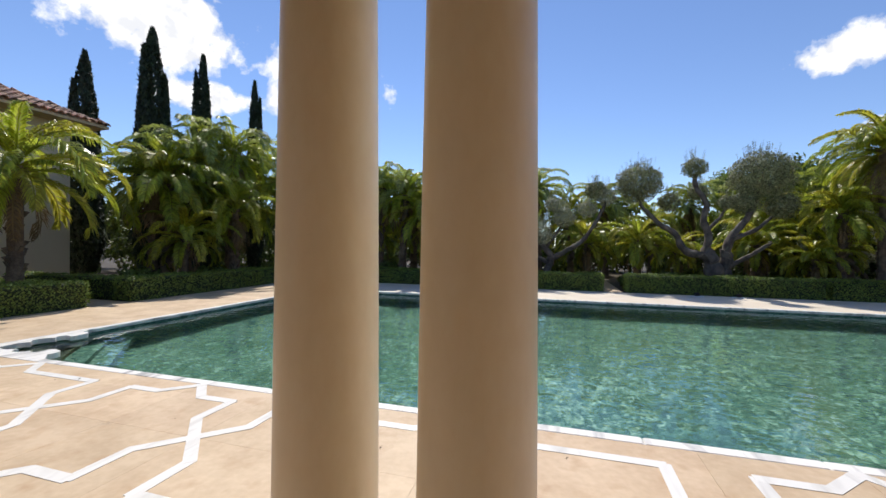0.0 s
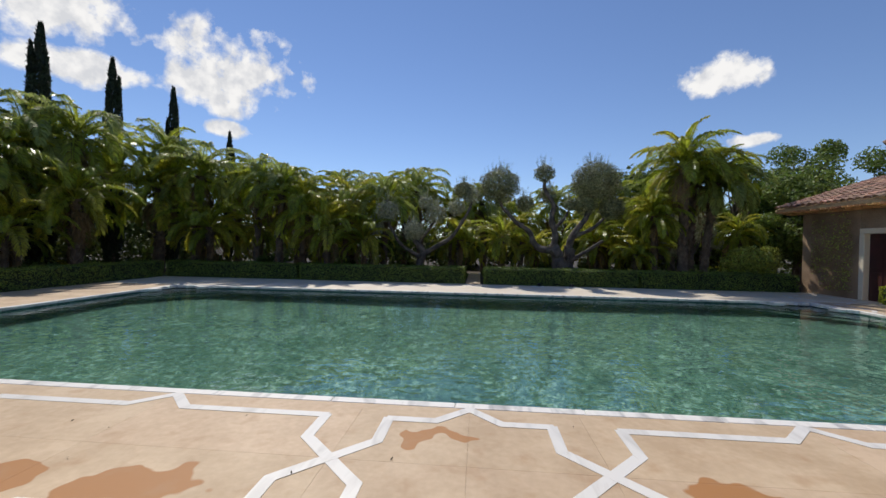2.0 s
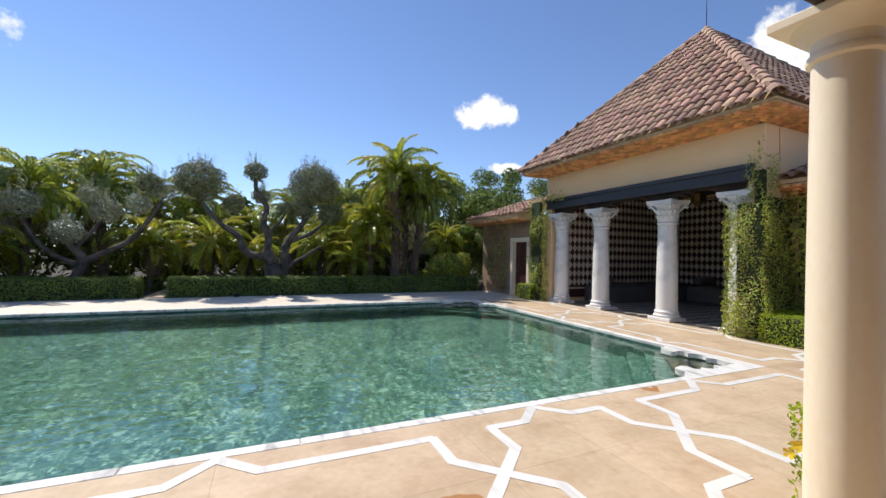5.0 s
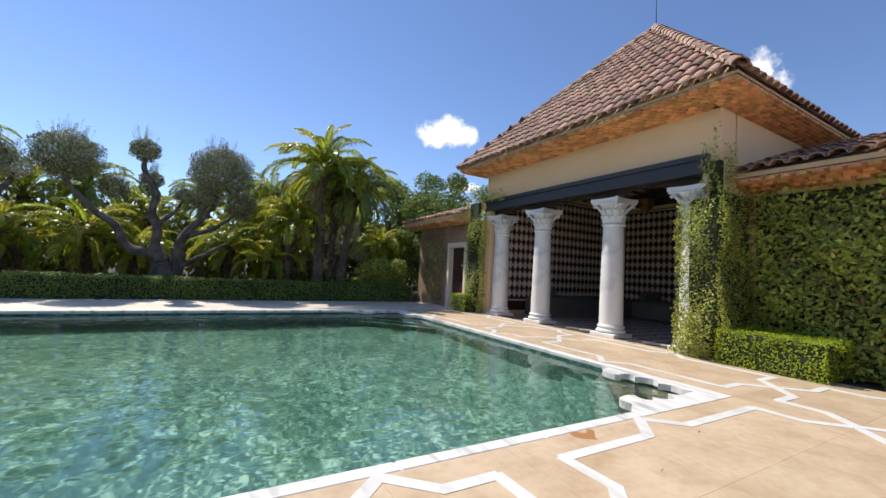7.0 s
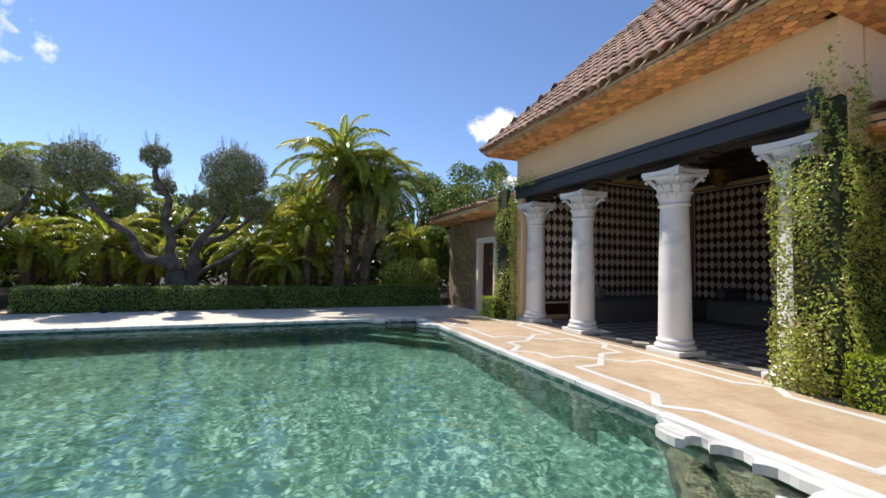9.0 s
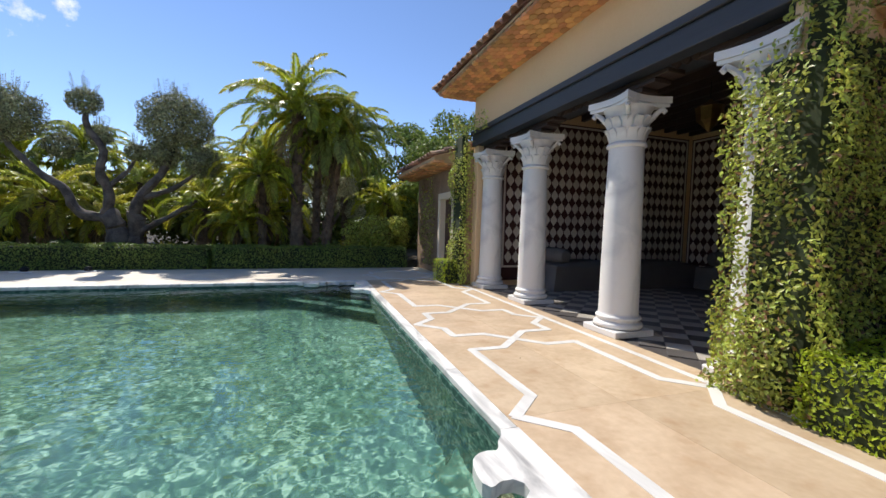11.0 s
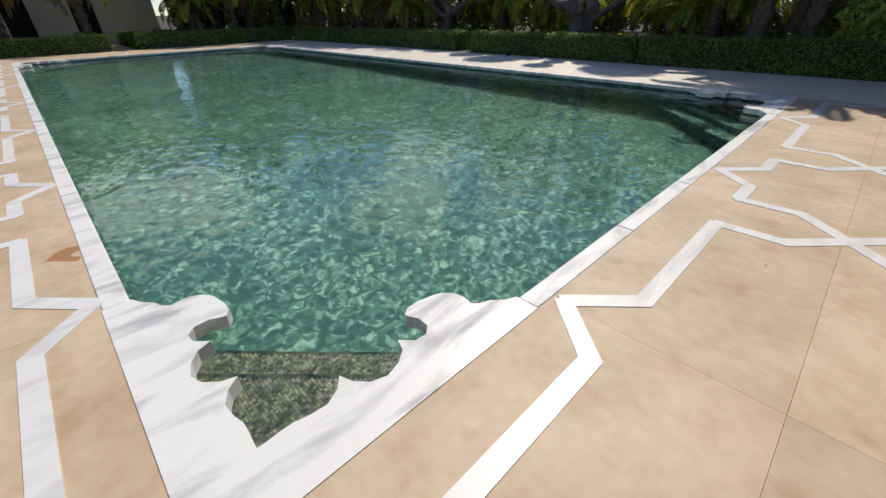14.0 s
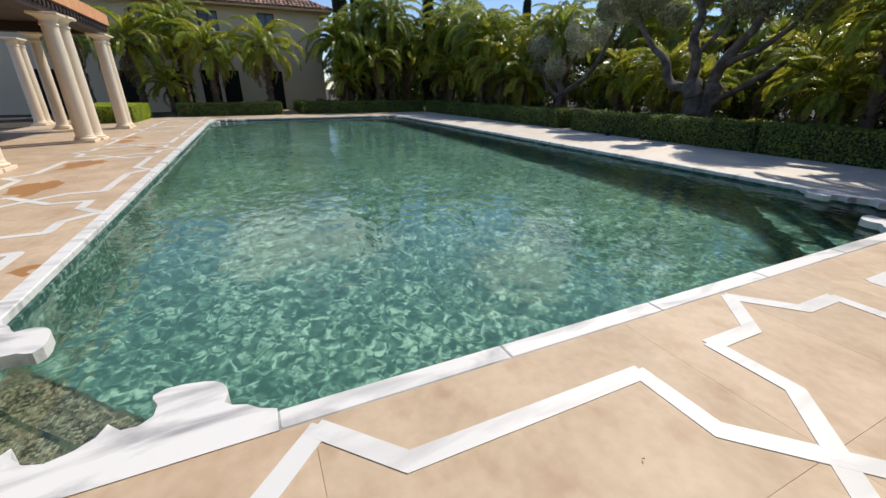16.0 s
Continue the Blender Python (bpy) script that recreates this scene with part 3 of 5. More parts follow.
# the north strip takes a paler limestone than the rest
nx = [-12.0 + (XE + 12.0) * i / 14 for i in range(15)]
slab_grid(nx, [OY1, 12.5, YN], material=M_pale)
slab_grid([-18.5, -15.2, -12.0], [5.55, 6.5])             # path to the house
slab_grid([0.62, 1.2], [YN, 15.5, 17.2, 19.5])            # path through the hedge


def strip(a, b, w=0.095, z=0.0):
    """One bar of white marble inlay from a to b."""
    a, b = Vector((*a, 0)), Vector((*b, 0))
    d = (b - a).normalized()
    s = Vector((-d.y, d.x, 0)) * w / 2
    a, b = a - d * w * 0.2, b + d * w * 0.2
    g = Geo()
    p = [a - s, b - s, b + s, a + s]
    g.prism([(q.x, q.y) for q in p], -0.01, 0.0035 + z)
    g.obj("inlay_strip", M_inlay, terrace)


def cell(a, b, centre, along_x, seq=[0]):
    m, k, s, r = (a + b) / 2 - (0.13 if along_x and b > 11 else 0), 0.285, (0.69 if along_x else 0.682), (0.96 if along_x else 0.985)
    half = [(a, 0), (a + k, k), (a + k, s), (m - k, s), (m, r), (m + k, s), (b - k, s), (b - k, k), (b, 0)]
    for sign in (1, -1):
        pts = [(u, centre + sign * v) if along_x else (centre + sign * v, u) for u, v in half]
        for p, q in zip(pts, pts[1:]):
            seq[0] = (seq[0] + 1) % 7
            strip(p, q, z=seq[0] * 0.0002)


YS, XS = 1.15, 12.075
for a, b in zip(CROSS_X, CROSS_X[1:]):
    cell(a, b, YS, True)
for a, b in zip(CROSS_Y, CROSS_Y[1:]):
    cell(a, b, XS, False)
for cx0, cy0 in ((XS, YS), (-10.05, YS), (XS, 12.1)):
    star = [(0.96, 0), (0.69, 0.285), (0.69, 0.69), (0.285, 0.69)]
    ring = []
    for q in range(4):
        for u, v in star:
            for _ in range(q):
                u, v = -v, u
            ring.append((cx0 + u, cy0 + v))
    for i, (p, q) in enumerate(zip(ring, ring[1:] + ring[:1])):
        strip(p, q, z=0.0014 + (i % 5) * 0.0002)
for i in range(6):
    strip((13.12, 2.6 + i * 1.45), (13.12, 2.6 + (i + 1) * 1.45 - 0.04), 0.085)


# ---- columns ----
def fluted_leaf_ring(g, cx, cy, r, z0, z1, n, out, slot=0, turn=0.0):
    """A ring of curling leaves on a capital."""
    for k in range(n):
        a = 2 * math.pi * k / n + turn
        ca, sa = math.cos(a), math.sin(a)
        w = math.pi * r / n * 1.0
        prof = [(r * 0.98, z0, w), (r + out * 0.35, z0 + (z1 - z0) * 0.5, w * 1.05), (r + out, z1 - (z1 - z0) * 0.12, w * 0.85), (r + out * 1.25, z1 - (z1 - z0) * 0.22, w * 0.4)]
        vs = []
        for rr, z, hw in prof:
            for s, inn in ((-hw, 0), (0, 0.014), (hw, 0)):
                vs.append((cx + (rr + inn) * ca - s * sa, cy + (rr + inn) * sa + s * ca, z))
        for rr, z, hw in prof:
            for s in (-hw, hw):
                vs.append((cx + (rr - 0.03) * ca - s * sa, cy + (rr - 0.03) * sa + s * ca, z))
        fs = []
        for i in range(3):
            fs += [(i * 3, i * 3 + 1, i * 3 + 4, i * 3 + 3), (i * 3 + 1, i * 3 + 2, i * 3 + 5, i * 3 + 4)]
            b = 12 + i * 2
            fs += [(i * 3, i * 3 + 3, b + 2, b), (i * 3 + 2, b + 1, b + 3, i * 3 + 5), (b, b + 2, b + 3, b + 1)]
        g.add(vs, fs, slot)


def marble_column():
    col = thing("marble_column", "grey-veined white marble column with a carved capital", "column", group="columns of the pavilion front")
    g = Geo()
    g.box((-0.31, -0.31, 0), (0.31, 0.31, 0.085), 0.008)
    g.obj("plinth", M_colm, col)
    g = Geo()
    prof = [(0.305, 0.085)]
    prof += [(0.275 + 0.035 * math.cos(t), 0.125 + 0.04 * math.sin(t)) for t in np.linspace(-1.57, 1.57, 7)]
    prof += [(0.265, 0.172), (0.262, 0.185), (0.268, 0.195)]
    prof += [(0.262 + 0.024 * math.cos(t), 0.222 + 0.027 * math.sin(t)) for t in np.linspace(-1.57, 1.57, 6)]
    prof += [(0.255, 0.255), (0.25, 0.28)]
    g.lathe(prof, 0, 0, 36)
    g.obj("base", M_colm, col, smooth=True)
    g = Geo()
    g.lathe([(0.25 - 0.035 * (k / 10) ** 1.7, 0.27 + 2.17 * k / 10) for k in range(11)], 0, 0, 36)
    g.obj("shaft", M_colm, col, smooth=True)
    g = Geo()
    g.lathe([(0.215, 2.43), (0.245, 2.445), (0.25, 2.465), (0.24, 2.485), (0.215, 2.50), (0.212, 2.62), (0.225, 2.72), (0.25, 2.82), (0.29, 2.90), (0.31, 2.93)], 0, 0, 32)
    fluted_leaf_ring(g, 0, 0, 0.215, 2.50, 2.69, 12, 0.055)
    fluted_leaf_ring(g, 0, 0, 0.222, 2.62, 2.83, 12, 0.075, turn=math.pi / 12)
    for q in range(4):
        a = math.pi / 4 + q * math.pi / 2
        ca, sa = math.cos(a), math.sin(a)
        g.tube([(0.25 * ca, 0.25 * sa, 2.76), (0.33 * ca, 0.33 * sa, 2.86), (0.40 * ca, 0.40 * sa, 2.915), (0.425 * ca, 0.425 * sa, 2.875), (0.40 * ca, 0.40 * sa, 2.85)], [0.03, 0.034, 0.034, 0.03, 0.022], 7)
    # abacus with hollow sides and cut corners
    n, pts = 8, []
    for q in range(4):
        a0 = q * math.pi / 2
        for k in range(n + 1):
            u = -0.335 + 0.67 * k / n
            v = 0.335 - 0.075 * (1 - (u / 0.335) ** 2)
            pts.append((u * math.cos(a0) + v * math.sin(a0), u * math.sin(a0) - v * math.cos(a0)))
    g.prism(pts, 2.925, 2.965)
    g.prism([(px * 1.05, py * 1.05) for px, py in pts], 2.969, 3.05)
    g.obj("capital", M_colm, col, smooth=True)
    return col


first = marble_column()
COLY = (9.62, 7.86, 5.66, 3.9)
first.location = (13.62, COLY[0], 0.0)
for y in COLY[1:]:
    copy_thing(first, pose(13.62, y, 0.0))


def cream_column():
    col = thing("cream_column", "smooth cream stone colonnade column with moulded capital", "column", group="paired columns of the colonnade")
    g = Geo()
    g.box((-0.22, -0.22, 0), (0.22, 0.22, 0.07), 0.006)
    g.obj("plinth", M_cream, col)
    g = Geo()
    g.lathe([(0.215, 0.07)] + [(0.19 + 0.026 * math.cos(t), 0.1 + 0.03 * math.sin(t)) for t in np.linspace(-1.5, 1.5, 6)] + [(0.176, 0.14), (0.181, 0.16), (0.171, 0.18), (0.167, 0.2)], 0, 0, 40)
    g.obj("base", M_cream, col, smooth=True)
    g = Geo()
    g.lathe([(0.168 - 0.022 * (k / 12) ** 1.6, 0.19 + 2.52 * k / 12) for k in range(13)], 0, 0, 48)
    g.obj("shaft", M_cream, col, smooth=True)
    g = Geo()
    g.lathe([(0.146, 2.69), (0.168, 2.70), (0.173, 2.72), (0.166, 2.74), (0.15, 2.755), (0.151, 2.81), (0.17, 2.825), (0.176, 2.84), (0.215, 2.875), (0.24, 2.90)], 0, 0, 40)
    g.box((-0.26, -0.26, 2.90), (0.26, 0.26, 2.96), 0.008)
    g.obj("capital", M_cream, col, smooth=True)
    return col


COLO_Y = -0.25
cc = cream_column()
cc.location = (3.10, COLO_Y, 0)
for x, y in ((3.60, COLO_Y), (-1.79, -0.115), (-1.235, -0.165), (7.18, -0.195), (7.69, -0.195), (-5.95, -0.25), (-5.46, -0.25), (-6.1, -2.1), (-8.7, -3.4), (-8.2, -3.4)):
    k = 1.11 if -2 < x < -1 else 1.0
    copy_thing(cc, pose(x, y, 0)).scale = (k, k, 1)

# colonnade: entablature, ceiling, back wall and roof
lintel = structure(new("colonnade_beam"), "carved dark brown timber beam over the colonnade", "beam")
g = Geo()
g.box((-6.2, COLO_Y - 0.35, 2.96), (8.1, COLO_Y + 0.1, 3.24), 0.01)
g.obj("beam", M_dark, lintel)
g = Geo()
g.box((-6.2, -3.5, 2.96), (-5.86, COLO_Y - 0.352, 3.24), 0.01)
g.obj("beam", M_dark, lintel)
g = Geo()
for i in range(58):
    x = -6.15 + i * 0.247
    g.box((x, COLO_Y + 0.105, 3.10), (x + 0.13, COLO_Y + 0.16, 3.23), 0.01)
tagged(g.obj("dentils", M_dark, lintel), kind="stuff")
g = Geo()
g.box((-6.35, -3.7, 3.245), (8.25, COLO_Y + 0.18, 3.28))
structure(g.obj("ceiling", M_dark), "dark timber ceiling of the colonnade", "ceiling")
g = Geo()
g.box((-4.6, -3.95, -0.05), (8.9, -3.62, 3.24))
structure(g.obj("wall_south", M_plaster), "ochre plastered wall behind the colonnade", "wall")
g = Geo()
g.box((-6.35, -3.7, 3.284), (8.25, COLO_Y + 0.2, 3.62))
structure(g.obj("eave_course", M_soffit), "clay brick eave course above the colonnade beam", "eave")


# ---- roof tiles ----
def tile_geo(w=0.235, l=0.44, seg=6, flare=0.8):
    """A half-round clay tile that lies along +y, wide end at y = 0, with thickness."""
    vs, fs = [], []
    for y, r in ((0, w / 2), (l, w / 2 * flare)):
        for rr in (r, r - 0.018):
            for k in range(seg + 1):
                a = math.pi * k / seg
                vs.append((rr * math.cos(a), y, rr * 0.8 * math.sin(a)))
    n = seg + 1
    for k in range(seg):
        fs += [(k, k + 1, 2 * n + k + 1, 2 * n + k), (n + k, 3 * n + k, 3 * n + k + 1, n + k + 1), (k, n + k, n + k + 1, k + 1)]
    return vs, fs


def tile_mesh(name, material):
    g = Geo()
    g.add(*tile_geo())
    o = g.obj(name, material, smooth=True)
    me = o.data
    bpy.data.objects.remove(o)
    return me


TILE = tile_mesh("roof_tile", M_roof)


def roof_face(a, b, top_a, top_b, parent, single, rng, gauge=0.355, pitch=0.242):
    """Tiles on a sloping face: eave from a to b, top edge from top_a to top_b."""
    a, b, ta, tb = Vector(a), Vector(b), Vector(top_a), Vector(top_b)
    ex = (b - a).normalized()
    nrm = ex.cross(((ta + tb) / 2 - (a + b) / 2)).normalized()
    if nrm.z < 0:
        nrm = -nrm
    ey = nrm.cross(ex)
    if ey.z < 0:
        ey = -ey
    width, slope = (b - a).length, (ta - a).dot(ey)
    tax, tbx = (ta - a).dot(ex), (tb - a).dot(ex)
    n = int(width / pitch)
    joined = Geo()
    tv, tf = tile_geo()
    for i in range(n):
        u = (i + 0.5) * width / n
        for j in range(int(slope / gauge) + 1):
            s = j * gauge - 0.04
            f = min(max((s + 0.2) / slope, 0), 1)
            if not (tax * f - 0.05 <= u <= width + (tbx - width) * f + 0.05) or s + 0.3 > slope:
                continue
            du, tw = rng.uniform(-0.008, 0.008), rng.uniform(-0.025, 0.025)
            lift = 0.055 + rng.uniform(-0.006, 0.008)
            y_axis = (ey + ex * tw + nrm * -0.05).normalized()
            x_axis = y_axis.cross(nrm).normalized()
            z_axis = x_axis.cross(y_axis)
            org = a + ex * (u + du) + ey * s + nrm * lift
            m = Matrix((x_axis, y_axis, z_axis)).transposed().to_4x4()
            m.translation = org
            if single:
                o = new("roof_tile", TILE)
                o.parent = parent
                o.matrix_basis = m
            else:
                joined.add([m @ Vector(v) for v in tv], tf)
    if not single:
        tagged(joined.obj("roof_tiles", M_roofj, parent), kind="stuff")


# ---- pavilion ----
RX0, RX1, RY0, RY1, RZ = 12.62, 20.9, 2.8, 10.72, 4.56
AP = (16.75, 6.74, 8.72)
WX, WY0, WY1, WT = 13.36, 3.36, 10.14, 4.36
pav = structure(new("pavilion_walls"), "ochre plastered walls of the open pool pavilion", "wall")
for n, a, b in (("wall", (WX, WY0, 3.55), (WX + 0.5, WY1, WT)), ("pier", (WX, WY0, -0.05), (WX + 0.55, 3.66, 3.548)), ("pier", (WX, 9.9, -0.05), (WX + 0.5, WY1, 3.548)),
                ("wall", (WX + 0.552, WY0, -0.05), (20.15, WY0 + 0.3, WT)), ("wall", (WX + 0.502, WY1 - 0.25, -0.05), (20.15, WY1, WT)), ("wall", (19.9, WY0 + 0.302, -0.05), (20.15, WY1 - 0.252, WT))):
    g = Geo()
    g.box(a, b, 0.01)
    g.obj(n, M_plaster, pav)
beam = structure(new("pavilion_beam"), "blue-black painted timber beam over the pavilion columns", "beam")
g = Geo()
g.box((WX - 0.07, 3.56, 3.22), (WX + 0.48, 10.1, 3.46), 0.008)
g.obj("lower_beam", M_beam, beam)
g = Geo()
g.box((WX - 0.11, 3.52, 3.462), (WX - 0.002, 10.12, 3.56), 0.008)
g.obj("upper_moulding", M_beam, beam)
for y in COLY:
    for k, (hw, z0) in enumerate(((0.34, 3.052), (0.52, 3.11), (0.70, 3.165))):
        g = Geo()
        g.box((13.62 - 0.13, max(y - hw, 3.67), z0), (13.62 + 0.13, min(y + hw, 9.89), z0 + 0.053), 0.006)
        g.obj("corbel", M_dark, beam)
for y0, y1 in zip(COLY[1:], COLY):
    for k in range(int((y1 - y0 - 1.4) / 0.12)):
        g = Geo()
        y = y0 + 0.72 + k * 0.12
        g.prism([(y + 0.055 * math.cos(t), 0.055 * math.sin(t)) for t in np.linspace(0, 6.283, 9)[:-1]], -0.02, 0.02)
        o = g.obj("scallop", M_dark, beam)
        o.matrix_basis = Matrix(((0, 0, 1, 13.5), (1, 0, 0, 0), (0, 1, 0, 3.215), (0, 0, 0, 1)))
g = Geo()
g.box((WX + 0.5, WY0 + 0.3, 4.2), (19.9, WY1 - 0.25, 4.3))
for i in range(14):
    g.box((WX + 0.52 + i * 0.45, WY0 + 0.31, 4.06), (WX + 0.62 + i * 0.45, WY1 - 0.26, 4.198))
structure(g.obj("ceiling_pavilion", M_dark), "dark timber beamed ceiling of the pavilion", "ceiling")

roof = thing("pavilion_roof", "hipped roof of weathered pink-brown barrel clay tiles", "roof")
c = [(RX0, RY0, RZ), (RX1, RY0, RZ), (RX1, RY1, RZ), (RX0, RY1, RZ)]
g = Geo()
g.add(c + [AP] + [(x, y, z - 0.05) for x, y, z in c], [(0, 1, 4), (1, 2, 4), (2, 3, 4), (3, 0, 4), (0, 5, 6, 1), (1, 6, 7, 2), (2, 7, 8, 3), (3, 8, 5, 0)])
g.obj("roof_deck", M_mortar, roof)
rng = random.Random(5)
roof_face(c[3], c[0], AP, AP, roof, True, rng)
roof_face(c[0], c[1], AP, AP, roof, True, rng)
roof_face(c[1], c[2], AP, AP, roof, False, rng)
roof_face(c[2], c[3], AP, AP, roof, False, rng)
for corner in c:
    p, q = Vector(corner), Vector(AP)
    d = (q - p).normalized()
    side = d.cross(Vector((0, 0, 1))).normalized()
    up = side.cross(d)
    for k in range(int((q - p).length / 0.36)):
        o = new("hip_tile", TILE)
        m = Matrix((side, (d - up * 0.06).normalized(), up)).transposed().to_4x4() @ Matrix.Diagonal((1.15, 1, 1.25, 1))
        m.translation = p + d * (k * 0.36 - 0.05) + up * 0.075
        o.parent, o.matrix_basis = roof, m
g = Geo()
g.tube([AP, (AP[0], AP[1], AP[2] + 0.5), (AP[0], AP[1], AP[2] + 1.4)], [0.015, 0.012, 0.006], 6)
g.obj("lightning_rod", M_iron, roof)
g = Geo()
g.lathe([(0.15, AP[2] - 0.02), (0.13, AP[2] + 0.1), (0.07, AP[2] + 0.17), (0.03, AP[2] + 0.2)], AP[0], AP[1], 14)
g.obj("ridge_cap", M_roof, roof, smooth=True)


def eave_bricks(p, q, inn, rows, z0, z1, parent, pitch=0.2, mitre=False):
    """Corbelled rows of half-round bricks under an eave from p to q; inn is the step to the wall."""
    p, q, inn = Vector(p), Vector(q), Vector(inn)
    d = (q - p).normalized()
    g, bk = Geo(), Geo()
    ln = (q - p).length
    cut = d * (inn.length if mitre else 0.0)
    a, b, e, f = p + Vector((0, 0, z1 + 0.03)), q + Vector((0, 0, z1 + 0.03)), q + inn - cut + Vector((0, 0, z0 + 0.045)), p + inn + cut + Vector((0, 0, z0 + 0.045))
    bk.add([a, b, e, f, a + Vector((0, 0, .02)), b + Vector((0, 0, .02)), e + Vector((0, 0, .35)), f + Vector((0, 0, .35))], [(0, 1, 2, 3), (7, 6, 5, 4), (0, 4, 5, 1), (2, 6, 7, 3), (1, 5, 6, 2), (3, 7, 4, 0)])
    bk.obj("eave_bed", M_mortar, parent)
    n = int(ln / pitch)
    for r in range(rows):
        f0 = r / rows
        z = z1 + (z0 - z1) * (r + 0.5) / rows
        for i in range(n + 1):
            u = (i + (0.5 if r % 2 else 0)) * pitch
            edge = (f0 + 0.5 / rows) * inn.length + 0.02 if mitre else 0.02
            if u > ln - edge or (mitre and u < edge):
                continue
            cpt = p + d * u + inn * (f0 + 0.5 / rows)
            w, dep = pitch * 0.46, inn.length / rows * 0.62
            n3 = inn.normalized()
            th = 0.05
            prof = [(-w, -dep * 0.3), (-w * 0.7, -dep), (0, -dep * 1.25), (w * 0.7, -dep), (w, -dep * 0.3), (w, dep), (-w, dep)]
            vs = []
            for h in (0, th):
                for s, t in prof:
                    vs.append(cpt + d * s + n3 * t + Vector((0, 0, z - cpt.z + h)))
            k = len(prof)
            g.add(vs, [tuple(range(k)), tuple(range(2 * k - 1, k - 1, -1))] + [(j, k + j, k + (j + 1) % k, (j + 1) % k) for j in range(k)])
    tagged(g.obj("eave_bricks", M_soffit, parent), kind="stuff")


eave_bricks((RX0 + 0.02, RY0 + 0.02, 0), (RX0 + 0.02, RY1 - 0.02, 0), (WX - RX0 - 0.02, 0, 0), 8, WT - 0.02, RZ - 0.1, roof, pitch=0.165, mitre=True)
eave_bricks((RX1 - 0.02, RY0 + 0.02, 0), (RX0 + 0.02, RY0 + 0.02, 0), (0, WY0 - RY0 - 0.02, 0), 8, WT - 0.02, RZ - 0.1, roof, pitch=0.165, mitre=True)
eave_bricks((RX0 + 0.02, RY1 - 0.02, 0), (RX1 - 0.02, RY1 - 0.02, 0), (0, WY1 - RY1 + 0.02, 0), 8, WT - 0.02, RZ - 0.1, roof, pitch=0.165, mitre=True)

# pavilion floor: lozenge tiles
pfloor = structure(new("pavilion_floor"), "grey and pale chequered tile floor of the pavilion", "floor")
g = Geo()
g.box((WX + 0.02, WY0 + 0.301, -0.06), (19.9, WY1 - 0.251, -0.012))
g.obj("floor_bed", M_floor_d, pfloor)
tm = {}
for mname, mm in (("pale", M_floor_l), ("grey", M_floor_d)):
    gg = Geo()
    gg.prism([(0.2, 0), (0, 0.2), (-0.2, 0), (0, -0.2)], -0.012, 0.004)
    o = gg.obj("floor_tile", mm)
    tm[mname] = o.data
    bpy.data.objects.remove(o)
for i in range(30):
    for j in range(31):
        if (i + j) % 2:
            continue
        x, y = WX + 0.28 + i * 0.205, WY0 + 0.52 + j * 0.205
        if x > 17.6 or y > 9.65:
            continue
        o = new("floor_tile", tm["pale" if (j % 2) else "grey"])
        o.parent, o.location = pfloor, (x, y, 0)

# lozenge wall tiles inside
ptile = structure(new("pavilion_tile_panels"), "oxblood wall panels with white lozenge tiles", "wall tiles")
LW, LH = 0.2, 0.29
gg = Geo()
prof = [(0, LH / 2), (0.03, LH * 0.36), (LW * 0.42, LH * 0.12), (LW * 0.46, 0), (LW * 0.42, -LH * 0.12), (0.03, -LH * 0.36), (0, -LH / 2), (-0.03, -LH * 0.36), (-LW * 0.42, -LH * 0.12), (-LW * 0.46, 0), (-LW * 0.42, LH * 0.12), (-0.03, LH * 0.36)]
gg.prism(prof, 0, 0.006)
o = gg.obj("lozenge_tile", M_tilew)
LOZ = o.data
bpy.data.objects.remove(o)


def tile_panel(a, ex, width, z0, z1, normal, single):
    """A framed panel of lozenge tiles on an interior wall."""
    a, ex, nr = Vector(a), Vector(ex), Vector(normal)
    base = Matrix((ex, Vector((0, 0, 1)), nr)).transposed().to_4x4()

    def slabp(name, u0, u1, v0, v1, t0, t1, m):
        g = Geo()
        g.prism([(u0, v0), (u1, v0), (u1, v1), (u0, v1)], t0, t1)
        o = g.obj(name, m, ptile)
        mm = base.copy()
        mm.translation = a
        o.matrix_basis = mm
    slabp("panel", 0, width, z0 - 0.3, z1, 0.002, 0.02, M_tiled)
    for u0, u1, v0, v1 in ((0.03, 0.08, z0, z1 - 0.03), (width - 0.08, width - 0.03, z0, z1 - 0.03), (0.082, width - 0.082, z0, z0 + 0.05), (0.082, width - 0.082, z1 - 0.08, z1 - 0.03)):
        slabp("border_strip", u0, u1, v0, v1, 0.02, 0.028, M_tilewj)
    nu, nv = int((width - 0.2) / LW), int((z1 - z0 - 0.2) / LH)
    du = (width - 0.2) / nu
    dv = (z1 - z0 - 0.2) / nv
    joined = Geo()
    for i in range(nu):
        for j in range(nv):
            m = base.copy()
            m.translation = a + ex * (0.1 + (i + 0.5) * du) + Vector((0, 0, z0 + 0.1 + (j + 0.5) * dv)) + nr * 0.0205
            if single:
                o = new("lozenge_tile", LOZ)
                o.parent, o.matrix_basis = ptile, m
            else:
                joined.add([m @ v.co for v in LOZ.vertices], [tuple(p.vertices) for p in LOZ.polygons])
    if not single:
        tagged(joined.obj("lozenge_tiles", M_tilewj, ptile), kind="stuff")


tile_panel((19.75, 9.89, 0), (-1, 0, 0), 5.75, 0.42, 3.95, (0, -1, 0), True)
tile_panel((19.9, 3.69, 0), (0, 1, 0), 6.17, 0.42, 3.95, (-1, 0, 0), False)
tile_panel((14.0, 3.66, 0), (1, 0, 0), 5.75, 0.42, 3.95, (0, 1, 0), False)


